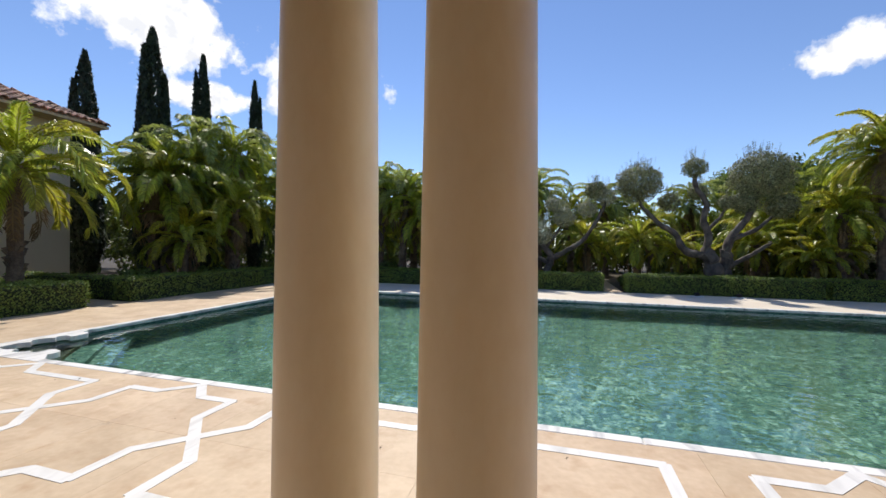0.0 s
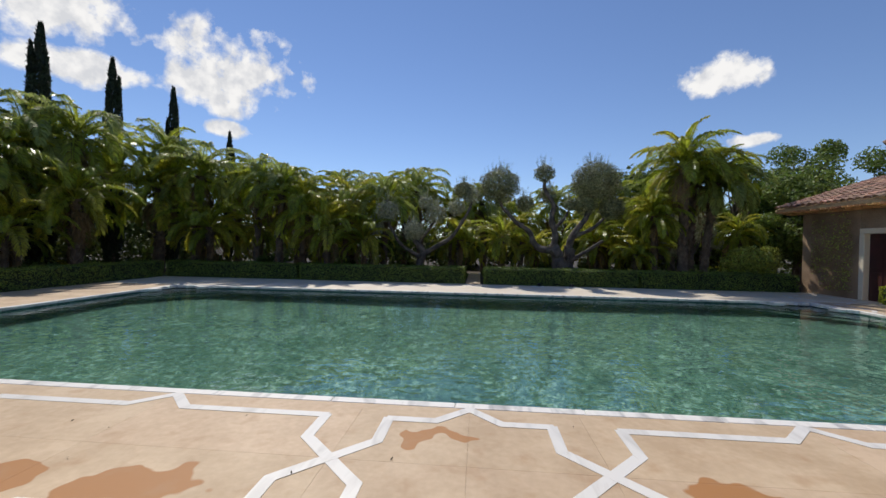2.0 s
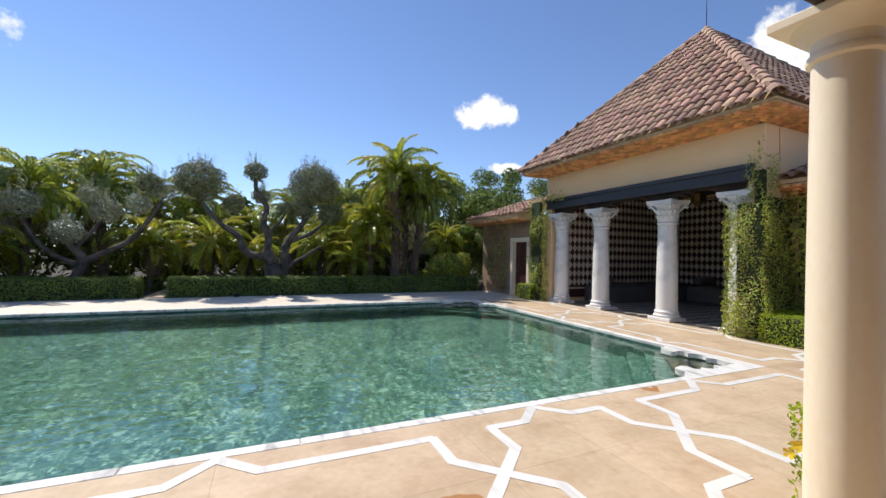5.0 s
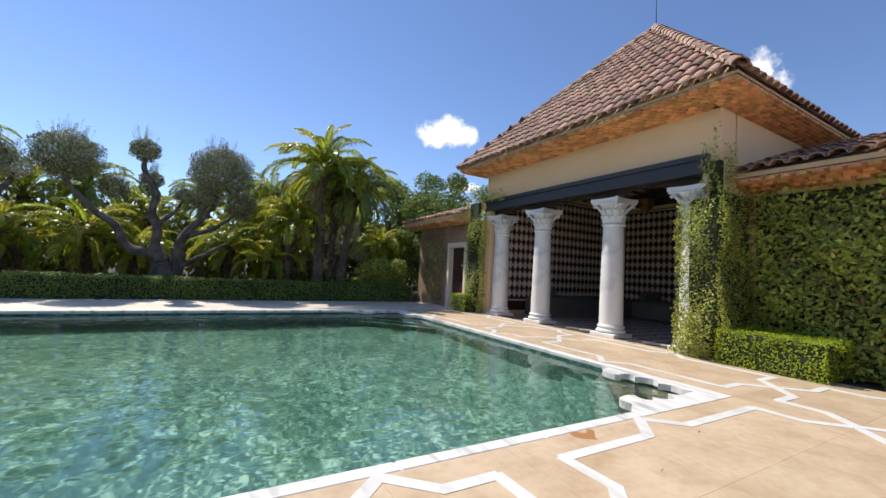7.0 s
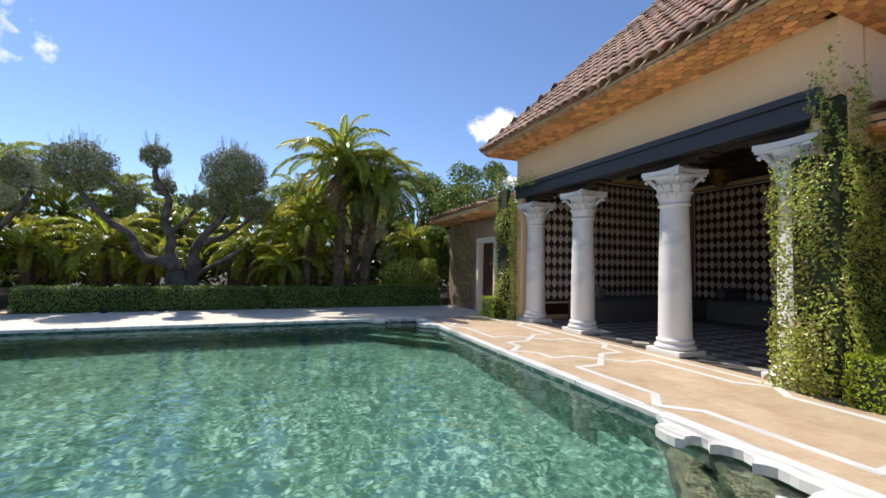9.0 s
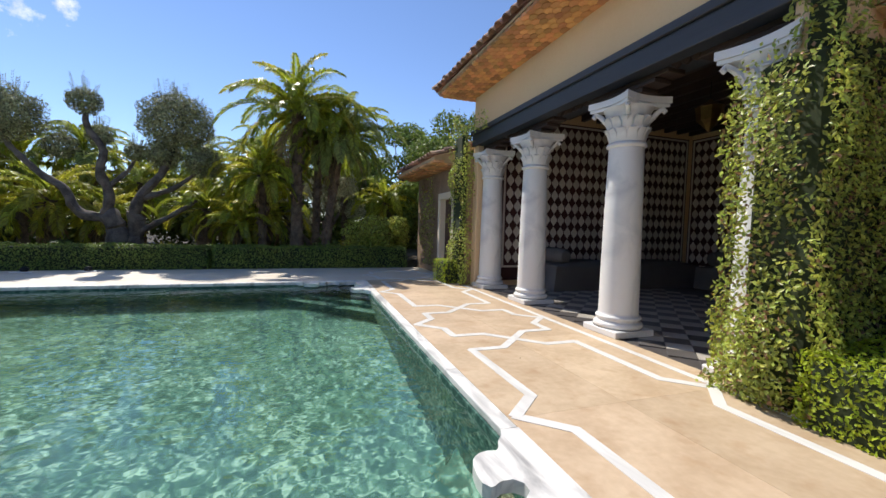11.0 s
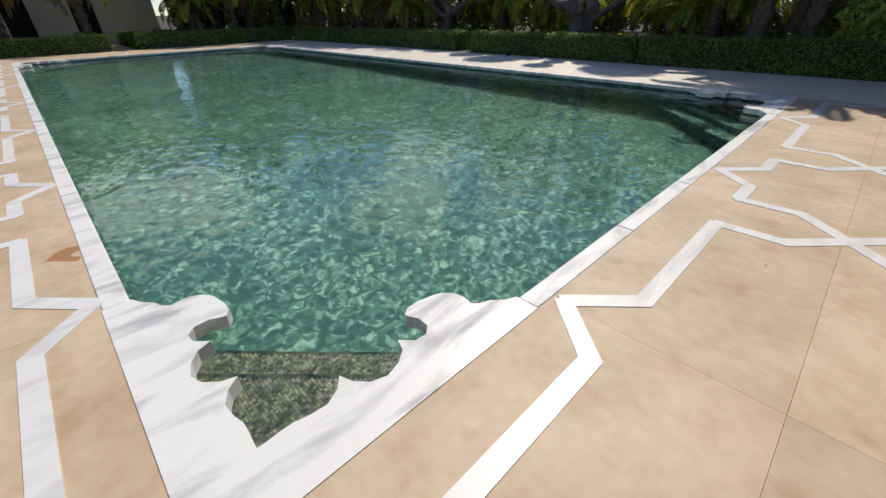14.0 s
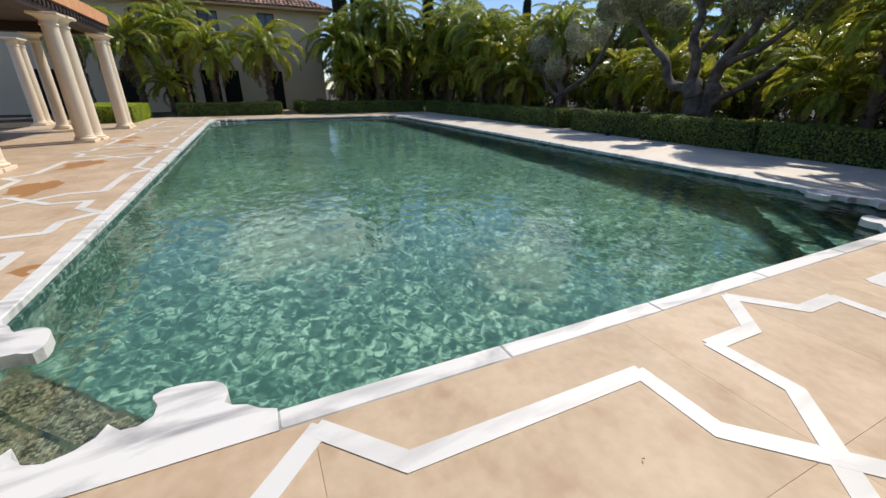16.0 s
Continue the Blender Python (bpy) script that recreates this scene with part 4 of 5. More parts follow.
def daybed(at, sx, sy, h):
    """A built-in seat under a loose grey dust sheet with a sagging, rumpled top."""
    t = thing("daybed", "low daybed under a grey rumpled dust sheet", "daybed", at)
    r = random.Random(int(at[0] * 10))
    nx, ny = 16, 10
    g = Geo()
    vs = []
    for i in range(nx + 1):
        for j in range(ny + 1):
            u, v = i / nx, j / ny
            edge = min(u, 1 - u, v, 1 - v)
            z = h * (1 - 0.12 * math.exp(-edge * 30)) + 0.03 * noise.noise((u * 6 + at[0], v * 5, 0))
            vs.append(((u - 0.5) * sx, (v - 0.5) * sy, z))
    fs = [(i * (ny + 1) + j, (i + 1) * (ny + 1) + j, (i + 1) * (ny + 1) + j + 1, i * (ny + 1) + j + 1) for i in range(nx) for j in range(ny)]
    ring = [i * (ny + 1) for i in range(nx + 1)] + [nx * (ny + 1) + j for j in range(1, ny + 1)] + [i * (ny + 1) + ny for i in range(nx - 1, -1, -1)] + [j for j in range(ny - 1, 0, -1)]
    base = len(vs)
    for n2, k in enumerate(ring):
        x, y, z = vs[k]
        f = 1.03 + 0.02 * math.sin(n2 * 1.3)
        vs.append((x * f, y * f, 0.0))
    for n2 in range(len(ring)):
        m2 = (n2 + 1) % len(ring)
        fs.append((ring[n2], base + n2, base + m2, ring[m2]))
    g.add(vs, fs)
    g.obj("dust_sheet", M_cloth, t, smooth=True)
    # a covered bolster at one end and the frame below the sheet
    g = Geo()
    along = sx > sy
    w = (sy if along else sx) * 0.42
    ring = [(0.02, -w), (0.12, -w * 0.96), (0.17, -w * 0.8), (0.18, 0), (0.17, w * 0.8), (0.12, w * 0.96), (0.02, w)]
    g.lathe(ring, 0, 0, 16)
    o = g.obj("covered_bolster", M_cloth, t, smooth=True)
    o.matrix_basis = pose(-sx / 2 + 0.3, 0, h + 0.14, 90, 0, 0) if along else pose(0, sy / 2 - 0.3, h + 0.14, 0, 90, 0)
    g = Geo()
    g.box((-sx / 2 + 0.05, -sy / 2 + 0.05, 0), (sx / 2 - 0.05, sy / 2 - 0.05, h * 0.7), 0.01)
    g.obj("bed_frame", M_dark, t)
    return t


daybed((16.9, 9.25, 0.004), 4.2, 1.0, 0.62)
daybed((19.25, 6.3, 0.004), 1.1, 4.6, 0.6)
lan = thing("hanging_lantern", "aged brass lantern hung from the pavilion ceiling", "lamp", (16.4, 6.7, 3.3))
g = Geo()
g.lathe([(0.02, 0.42), (0.06, 0.38), (0.2, 0.3), (0.24, 0.28), (0.22, 0.26), (0.2, 0.05), (0.12, -0.02), (0.05, -0.1), (0.02, -0.14)], 0, 0, 8)
g.obj("lantern_body", M_brass, lan)
g = Geo()
g.tube([(0, 0, 0.42), (0, 0, 0.76)], [0.008, 0.008], 6)
g.obj("chain", M_iron, lan)

# low wings beside the pavilion
north_wing = thing("north_wing", "low ochre service wing with a maroon door and clay tile roof", "building", (0, 0, 0))
DY0, DY1, DH = 11.08, 12.0, 2.1
# wing walls in a darker, browner plaster than the pavilion
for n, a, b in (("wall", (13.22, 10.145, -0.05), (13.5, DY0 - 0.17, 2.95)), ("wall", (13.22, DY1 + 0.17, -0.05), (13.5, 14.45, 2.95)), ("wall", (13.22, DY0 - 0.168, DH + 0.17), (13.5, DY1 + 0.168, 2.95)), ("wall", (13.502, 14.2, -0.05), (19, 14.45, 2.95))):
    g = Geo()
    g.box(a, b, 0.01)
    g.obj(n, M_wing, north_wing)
for a, b in (((13.17, DY0 - 0.168, 0), (13.45, DY0, DH)), ((13.17, DY1, 0), (13.45, DY1 + 0.168, DH)), ((13.17, DY0 - 0.168, DH + 0.002), (13.45, DY1 + 0.168, DH + 0.168))):
    g = Geo()
    g.box(a, b, 0.012)
    g.obj("door_surround", M_cream, north_wing)
g = Geo()
g.box((13.34, DY0 + 0.003, 0.0), (13.39, DY1 - 0.003, DH - 0.003))
for k in range(2):
    for z0, z1 in ((0.18, 0.9), (1.05, 1.95)):
        yy = DY0 + 0.07 + k * 0.42
        g.box((13.325, yy, z0), (13.341, yy + 0.36, z1), 0.006)
dr = g.obj("door", M_door, north_wing, "maroon panelled door")
g = Geo()
g.tube([(13.33, DY0 + 0.1, 1.0), (13.28, DY0 + 0.1, 1.0), (13.28, DY0 + 0.2, 1.0)], [0.012, 0.012, 0.01], 6)
g.obj("door_handle", M_brass, dr)
g = Geo()
g.add([(12.62, 10.9, 3.0), (12.62, 15.0, 3.0), (16.5, 15.0, 4.3), (16.5, 10.9, 4.3), (12.62, 10.9, 3.08), (12.62, 15.0, 3.08), (16.5, 15.0, 4.38), (16.5, 10.9, 4.38)],
      [(3, 2, 1, 0), (4, 5, 6, 7), (0, 1, 5, 4), (1, 2, 6, 5), (2, 3, 7, 6), (3, 0, 4, 7)])
g.obj("roof_deck", M_mortar, north_wing)
roof_face((12.62, 15.0, 3.08), (12.62, 10.9, 3.08), (16.5, 15.0, 4.38), (16.5, 10.9, 4.38), north_wing, False, rng)
eave_bricks((12.64, 10.9, 0), (12.64, 14.98, 0), (0.58, 0, 0), 3, 2.86, 2.95, north_wing)

south_wing = thing("south_wing", "low ochre wing under clay tiles, overgrown with climber", "building")
g = Geo()
g.box((14.3, -4.0, -0.05), (14.6, 3.355, 2.95), 0.01)
g.obj("wall", M_plaster, south_wing)
g = Geo()
g.add([(13.72, -4.0, 3.12), (13.72, 3.35, 3.12), (17.0, 3.35, 4.2), (17.0, -4.0, 4.2), (13.72, -4.0, 3.2), (13.72, 3.35, 3.2), (17.0, 3.35, 4.28), (17.0, -4.0, 4.28)],
      [(3, 2, 1, 0), (4, 5, 6, 7), (0, 1, 5, 4), (1, 2, 6, 5), (2, 3, 7, 6), (3, 0, 4, 7)])
g.obj("roof_deck", M_mortar, south_wing)
roof_face((13.72, 3.3, 3.2), (13.72, -4.0, 3.2), (17.0, 3.3, 4.28), (17.0, -4.0, 4.28), south_wing, False, rng)
eave_bricks((13.74, -4.0, 0), (13.74, 3.34, 0), (0.56, 0, 0), 3, 2.92, 3.06, south_wing)


# ---- planting ----
def box_leaves(x0, y0, x1, y1, z1, density, size, rng, z0=0.0, wobble=0.03):
    """Leaves over the top and sides of a clipped block."""
    P, Nn = [], []
    for (ox, oy, oz), (ux, uy, uz), (vx, vy, vz), n in (
            ((x0, y0, z1), (x1 - x0, 0, 0), (0, y1 - y0, 0), (0, 0, 1)), ((x0, y0, z0), (x1 - x0, 0, 0), (0, 0, z1 - z0), (0, -1, 0)),
            ((x0, y1, z0), (x1 - x0, 0, 0), (0, 0, z1 - z0), (0, 1, 0)), ((x0, y0, z0), (0, y1 - y0, 0), (0, 0, z1 - z0), (-1, 0, 0)),
            ((x1, y0, z0), (0, y1 - y0, 0), (0, 0, z1 - z0), (1, 0, 0))):
        u, v = np.array((ux, uy, uz), float), np.array((vx, vy, vz), float)
        k = int(density * np.linalg.norm(u) * np.linalg.norm(v))
        a, b = rng.random((k, 1)), rng.random((k, 1))
        p = np.array((ox, oy, oz)) + a * u + b * v
        wav = np.sin(p[:, :1] * 2.1 + p[:, 1:2] * 1.7) * 0.5 + np.sin(p[:, :1] * 5.3 + p[:, 2:] * 7 + p[:, 1:2] * 4.1) * 0.5
        P.append(p + np.array(n) * (wav * wobble + rng.normal(0, size * 0.35, (k, 1))))
        Nn.append(np.tile(np.array(n, float), (k, 1)))
    return np.concatenate(P), np.concatenate(Nn)


def hedge(name, x0, y0, x1, y1, h, label, leaf=None, density=1100, size=0.06, seed=1, z0=-0.05):
    rng = np.random.default_rng(seed)
    t = thing(name, label, "hedge", ((x0 + x1) / 2, (y0 + y1) / 2, 0))
    mx, my = (x0 + x1) / 2, (y0 + y1) / 2
    p, n = box_leaves(x0 - mx, y0 - my, x1 - mx, y1 - my, h, density, size, rng)
    v, q = leaves(p, n, size, size * 0.55, rng)
    leaf_obj("foliage", v, q, leaf or M_hedge, t)
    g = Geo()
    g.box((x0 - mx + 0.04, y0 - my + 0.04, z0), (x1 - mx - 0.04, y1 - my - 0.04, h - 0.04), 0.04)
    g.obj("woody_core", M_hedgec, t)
    return t


HL = "low clipped dark green hedge along the terrace edge"
HY = 13.86
for k, (a, b) in enumerate(((-11.9, -6.2), (-6.1, 0.55), (1.35, 7.1), (7.2, 12.7))):
    hedge("hedge", a, HY, b, HY + 0.75, 0.62, HL, seed=20 + k)
for k, (a, b) in enumerate(((0.6, 5.5), (6.5, 13.8))):
    hedge("hedge", -12.65, a, -11.95, b, 0.62, HL, seed=30 + k, density=900)
hedge("hedge", -17.4, 6.6, -12.7, 7.2, 0.6, HL, seed=36, density=600)
hedge("hedge", -17.4, 4.9, -12.7, 5.45, 0.6, HL, seed=37, density=600)
hedge("box_hedge", -11.9, -2.4, -8.4, -0.45, 0.66, "bright clipped box hedge at the colonnade end", M_boxl, 1300, 0.05, 38)
hedge("box_hedge", 12.98, 1.9, 14.0, 3.24, 0.54, "bright yellow-green clipped box hedge before the climber wall", M_boxl, 1500, 0.042, 39)
hedge("box_hedge", 12.72, 10.25, 13.18, 11.0, 0.55, "small bright box hedge beside the maroon door", M_boxl, 900, 0.042, 40)
hedge("box_hedge", 7.36, -0.01, 8.4, 0.13, 0.66, "clipped box shrub with yellow flowers beside the column pair", M_boxl, 900, 0.042, 41)
rr = random.Random(8)
for k in range(6):
    t = thing("yellow_flower", "small yellow flower on the box shrub", "flower", (7.335, 0.06 + rr.uniform(-0.05, 0.06), 0.3 + rr.uniform(0.0, 0.25)), "yellow flowers")
    for a in range(5):
        w = a * 1.257
        g = Geo()
        g.add([(0, 0, 0), (-0.01, 0.03 * math.cos(w), 0.03 * math.sin(w)), (-0.015, 0.04 * math.cos(w + .5), 0.04 * math.sin(w + .5)), (-0.01, 0.03 * math.cos(w + 1), 0.03 * math.sin(w + 1))], [(0, 1, 2, 3)])
        g.obj("petal", M_yellow, t)


def climber(name, patches, label, seed, size=0.075, density=700, dry=0.12, core=()):
    """Leafy climber over rectangles: (origin, u, v, normal, bulge)."""
    rng = np.random.default_rng(seed)
    t = thing(name, label, "climbing plant")
    P, Nn = [], []
    for o, u, v, n, bulge in patches:
        o, u, v, n = (np.array(k, float) for k in (o, u, v, n))
        k = int(density * np.linalg.norm(u) * np.linalg.norm(v))
        a, b = rng.random((k, 1)), rng.random((k, 1))
        lump = 0.5 + 0.5 * np.sin(a * np.linalg.norm(u) * 4.5 + 1.3 * seed) * np.sin(b * np.linalg.norm(v) * 3.7 + seed)
        ragged = (np.minimum(a, 1 - a) * np.linalg.norm(u) > 0.22 * rng.random((k, 1)) ** 1.5) & (np.minimum(1 - b, 1) * np.linalg.norm(v) > 0.55 * rng.random((k, 1)) ** 1.5) & (rng.random((k, 1)) < 0.55 + 0.6 * lump)
        p = o + a * u + b * v + n * (0.02 + bulge * (0.2 + 0.95 * lump) * rng.random((k, 1)) ** 0.35)
        sel = ragged[:, 0]
        P.append(p[sel])
        Nn.append(np.tile(n + np.array((0, 0, 0.35)), (k, 1))[sel])
    P, Nn = np.concatenate(P), np.concatenate(Nn)
    d = rng.random(len(P)) < dry
    for nm, sel, m in (("foliage", ~d, M_ivy), ("dry_foliage", d, M_ivyd)):
        v, q = leaves(P[sel], Nn[sel], size, size * 0.55, rng)
        leaf_obj(nm, v, q, m, t)
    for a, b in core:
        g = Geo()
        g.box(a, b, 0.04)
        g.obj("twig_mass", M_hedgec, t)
    return t


climber("climber", [((13.28, 3.3, 0), (0, 0.62, 0), (0, 0, 2.95), (-1, 0, 0), 0.34), ((13.2, 3.33, 0), (1.1, 0, 0), (0, 0, 3.0), (0, -1, 0), 0.1), ((13.0, 3.86, 0), (0.32, 0, 0), (0, 0, 2.75), (0, 1, 0), 0.1),
                    ((13.2, 3.36, 0), (0.1, -0.06, 0), (0, 0, 3.3), (-0.7, -0.5, 0), 0.16), ((13.3, 3.3, 2.85), (0, 0.3, 0), (0, 0, 0.95), (-1, 0, 0), 0.2), ((13.2, 3.33, 3.0), (0.4, 0, 0), (0, 0, 0.7), (0, -1, 0), 0.14),
                    ((12.95, 3.3, 0), (0.34, 0, 0), (0, 0, 3.0), (0, -1, 0), 0.16), ((13.1, 3.3, 2.7), (0.25, 0, 0), (0, 0, 1.0), (0, -1, 0), 0.12), ((13.3, 3.3, 0), (0, 0.75, 0), (0, 0, 0.9), (-1, 0, 0), 0.42), ((13.3, 3.28, 3.6), (0, 0.16, 0), (0, 0, 0.5), (-1, 0, 0), 0.1)],
        "thick leafy climber on the pavilion pier, green with dry patches", 3, density=2500, size=0.052, core=(((13.2, 3.3, 0), (13.355, 3.8, 2.75)), ((13.26, 3.3, 2.752), (13.355, 3.52, 3.4)), ((13.36, 3.3, 0), (14.25, 3.352, 2.85))))
climber("climber", [((14.22, -3.5, 0), (0, 6.75, 0), (0, 0, 2.95), (-1, 0, 0), 0.3)], "dense green climber covering the low wing wall", 4, density=1150, dry=0.03, size=0.1, core=(((14.2, -3.6, 0), (14.296, 3.19, 2.85)),))
climber("climber", [((13.3, 10.0, 0), (0, 0.8, 0), (0, 0, 4.1), (-1, 0, 0), 0.42), ((13.25, 8.9, 3.45), (0, 1.2, 0), (0, 0, 0.38), (-1, 0, 0), 0.2), ((12.95, 10.0, 0), (0.35, 0, 0), (0, 0, 3.6), (0, -1, 0), 0.12)],
        "leafy climber on the pavilion corner reaching along the beam", 5, density=1500, dry=0.04, size=0.065, core=(((13.08, 10.16, 0), (13.215, 10.7, 3.5)),))
climber("climber", [((13.2, 12.25, 0.2), (0, 1.3, 0), (0, 0, 2.6), (-1, 0, 0), 0.14), ((13.2, 13.5, 0.7), (0, 0.5, 0), (0, 0, 2.1), (-1, 0, 0), 0.08)],
        "sparse dry climber on the service wing wall", 6, density=620, dry=0.45, size=0.065)


# palms
def frond(g, base, az, elev, length, rng, arch=1.0, leaflets=76, wid=0.036, lf=0.36, slot=0, v_angle=0.5):
    """A pinnate frond: an arching rachis with two rows of leaflets."""
    ca, sa = math.cos(az), math.sin(az)
    pts, e, p, n = [], elev, Vector(base), 9
    for i in range(n + 1):
        pts.append(p.copy())
        step = length / n
        p = p + Vector((ca * math.cos(e), sa * math.cos(e), math.sin(e))) * step
        e -= arch * (0.10 + 0.16 * i / n)
    side0 = Vector((-sa, ca, 0))
    rad = [0.022 * (1 - 0.85 * i / n) + 0.003 for i in range(n + 1)]
    g.tube(pts, rad, 4, slot)
    for i in range(leaflets):
        f = 0.16 + 0.84 * (i + 0.5) / leaflets
        x = f * n
        k = min(int(x), n - 1)
        q = pts[k].lerp(pts[k + 1], x - k)
        d = (pts[k + 1] - pts[k]).normalized()
        up = side0.cross(d).normalized()
        if up.z < 0:
            up = -up
        ll = lf * length * 0.5 * (math.sin(math.pi * min(f * 0.92 + 0.06, 1)) ** 0.6) * rng.uniform(0.85, 1.15)
        for s in (1, -1):
            out = (side0 * s * 0.8 + d * (0.55 + 0.5 * f) + up * (v_angle * rng.uniform(0.5, 1.2))).normalized()
            wv = d.cross(out).cross(out).normalized() * wid * 0.5
            mid = q + out * ll * 0.55 + Vector((0, 0, -0.02 * ll))
            tip = q + out * ll + Vector((0, 0, -0.48 * ll * rng.uniform(0.4, 1.6)))
            g.add([q, mid + wv, tip, mid - wv], [(0, 1, 2, 3)], slot)


def palm(name, label, height, spread, n, seed, mats, trunk_r=0.16, lean=(0, 0), arch=1.0, skirt=6, wid=0.055, lf=0.36):
    rng = random.Random(seed)
    t = thing(name, label, "palm tree")
    pts, rad = [], []
    for i in range(9):
        f = i / 8
        pts.append((lean[0] * f ** 1.5, lean[1] * f ** 1.5, -0.1 + (height + 0.1) * f))
        rad.append(trunk_r * (1.35 - 0.45 * min(f * 3, 1) + (0.35 if f > 0.9 else 0)))
    g = Geo()
    g.tube(pts, rad, 12, 0, 0.14, rng)
    # stubs of old fronds
    for k in range(int(height * 22)):
        f = rng.uniform(0.12, 0.99)
        a = rng.uniform(0, 6.283)
        c = Vector(pts[0]).lerp(Vector(pts[8]), f)
        c.x, c.y = lean[0] * f ** 1.5, lean[1] * f ** 1.5
        r = trunk_r * 0.88
        o = Vector((math.cos(a), math.sin(a), 0))
        w = Vector((-math.sin(a), math.cos(a), 0)) * 0.045
        b0 = c + o * r
        tp = c + o * (r + 0.06 + 0.05 * f) + Vector((0, 0, 0.11))
        g.add([b0 - w, b0 + w, tp + w * 0.6, tp - w * 0.6, b0 + Vector((0, 0, 0.13))], [(0, 1, 2, 3), (1, 4, 2), (0, 3, 4), (3, 2, 4)])
    g.obj("trunk", M_trunk, t)
    top = Vector(pts[8])
    g = Geo()
    for k in range(n):
        f = (k + 0.5) / n
        el = radians(86 - 98 * f ** 0.9 + rng.uniform(-9, 9))
        frond(g, top + Vector((0, 0, 0.1 - 0.25 * f)), k * 2.39996 + rng.uniform(-0.25, 0.25), el, spread * rng.uniform(0.82, 1.12) * (0.8 + 0.25 * math.sin(math.pi * f)), rng, arch * rng.uniform(0.8, 1.2), slot=1 if rng.random() < 0.33 else 0, wid=wid, lf=lf)
    g.obj("crown", mats, t)
    if skirt:
        g = Geo()
        for k in range(skirt):
            frond(g, top + Vector((0, 0, -0.25)), rng.uniform(0, 6.283), radians(rng.uniform(-55, -30)), spread * rng.uniform(0.55, 0.8), rng, 0.9, leaflets=14)
        g.obj("dry_fronds", M_deadp, t)
    return t


PL = "feathery green palm with arching fronds behind the hedge"
kinds = [
    palm("palm_tree", PL, 2.75, 2.0, 30, 1, [M_palm, M_palm2], 0.13, arch=1.35, skirt=9, wid=0.034),
    palm("palm_tree", PL, 3.5, 2.05, 30, 2, [M_palm3, M_palm], 0.14, arch=1.45, lean=(0.2, 0.1), skirt=12, wid=0.034),
    palm("palm_tree", PL, 1.75, 1.75, 26, 3, [M_palm2, M_palm], 0.12, arch=1.2, skirt=5, wid=0.034),
    palm("palm_tree", PL, 4.3, 2.15, 32, 4, [M_palm, M_palm3], 0.15, arch=1.45, lean=(-0.25, 0.1), skirt=12, wid=0.034),
]
SPOTS = [(0, -13.9, 5.1, 1.12), (0, -14.2, 2.3, 1.08), (1, -14.9, 9.3, 1.0), (0, -14.6, 9.6, 1.2), (1, -15.6, 11.2, 1.25), (3, -14.8, 12.7, 1.1), (0, -13.4, 15.3, 1.25), (3, -14.8, 16.8, 1.15),
         (1, -11.9, 15.6, 1.25), (2, -10.9, 15.2, 1.2), (3, -9.3, 16.2, 0.98), (1, -7.9, 15.6, 1.08), (0, -6.7, 15.5, 1.12), (2, -5.5, 15.3, 1.2), (0, -5.0, 17.3, 1.2), (1, -3.4, 17.0, 1.0),
         (2, -3.9, 15.4, 0.95), (3, -11.5, 18.2, 1.05), (0, -8.6, 19.0, 1.3), (1, -2.0, 19.6, 1.2), (0, -0.4, 20.6, 1.15), (2, 0.2, 17.2, 1.0), (1, 1.4, 21.5, 1.1), (2, 2.2, 17.0, 1.05),
         (0, 3.4, 20.5, 1.0), (2, 3.6, 16.9, 0.8), (1, 5.4, 21.0, 1.05), (2, 6.4, 17.0, 1.0), (0, 7.3, 18.4, 1.0), (2, 7.6, 15.6, 0.72), (2, 8.4, 16.4, 0.9), (1, 8.0, 21.0, 1.15), (3, 11.4, 20.6, 1.0),
         (2, -13.9, 0.2, 0.8), (0, -14.9, -1.2, 1.15), (1, -14.1, -3.2, 1.0), (3, -15.8, 0.8, 0.95), (0, -13.2, 11.3, 0.95), (2, -13.5, 9.4, 0.9), (2, -12.6, 16.9, 1.2), (0, -16.3, 14.2, 1.3), (2, -9.9, 17.6, 1.2),
         (1, -6.3, 20.0, 1.2), (3, -3.5, 22.5, 1.1), (0, 12.6, 17.2, 0.8)]
used = set()
rs = random.Random(77)
for k, x, y, s in SPOTS:
    s *= 1.14 if x < -12.8 else 1.04
    m = pose(x, y, -0.06, 0, 0, rs.uniform(0, 360)) @ Matrix.Diagonal((s, s, s, 1))
    if k not in used:
        used.add(k)
        kinds[k].matrix_basis = m
    else:
        o = copy_thing(kinds[k], m)
        o.scale = (s, s, s)
tall = palm("tall_palm", "tall date palm with a wide crown behind the hedge", 5.0, 2.45, 36, 11, [M_palm, M_palm2], 0.19, arch=1.05, skirt=7, wid=0.042)
tall.location = (9.35, 15.3, -0.06)
t2 = palm("tall_palm", "date palm with grey-green fronds and a leaning trunk", 4.3, 2.2, 42, 12, [M_palm3, M_palm], 0.16, (0.55, 0.2), 1.3, 8, wid=0.042)
t2.location = (10.25, 15.5, -0.06)
t3 = palm("tall_palm", "tall slim date palm beside the larger one", 4.7, 1.9, 30, 13, [M_palm, M_palm3], 0.13, (0.1, 0.1), 1.2, 5, wid=0.042)
t3.location = (9.95, 15.9, -0.06)
t4 = palm("tall_palm", "small date palm before the taller pair", 2.9, 1.6, 34, 14, [M_palm, M_palm2], 0.13, (0, 0), 1.2, 5, wid=0.042)
t4.location = (8.3, 15.5, -0.06)


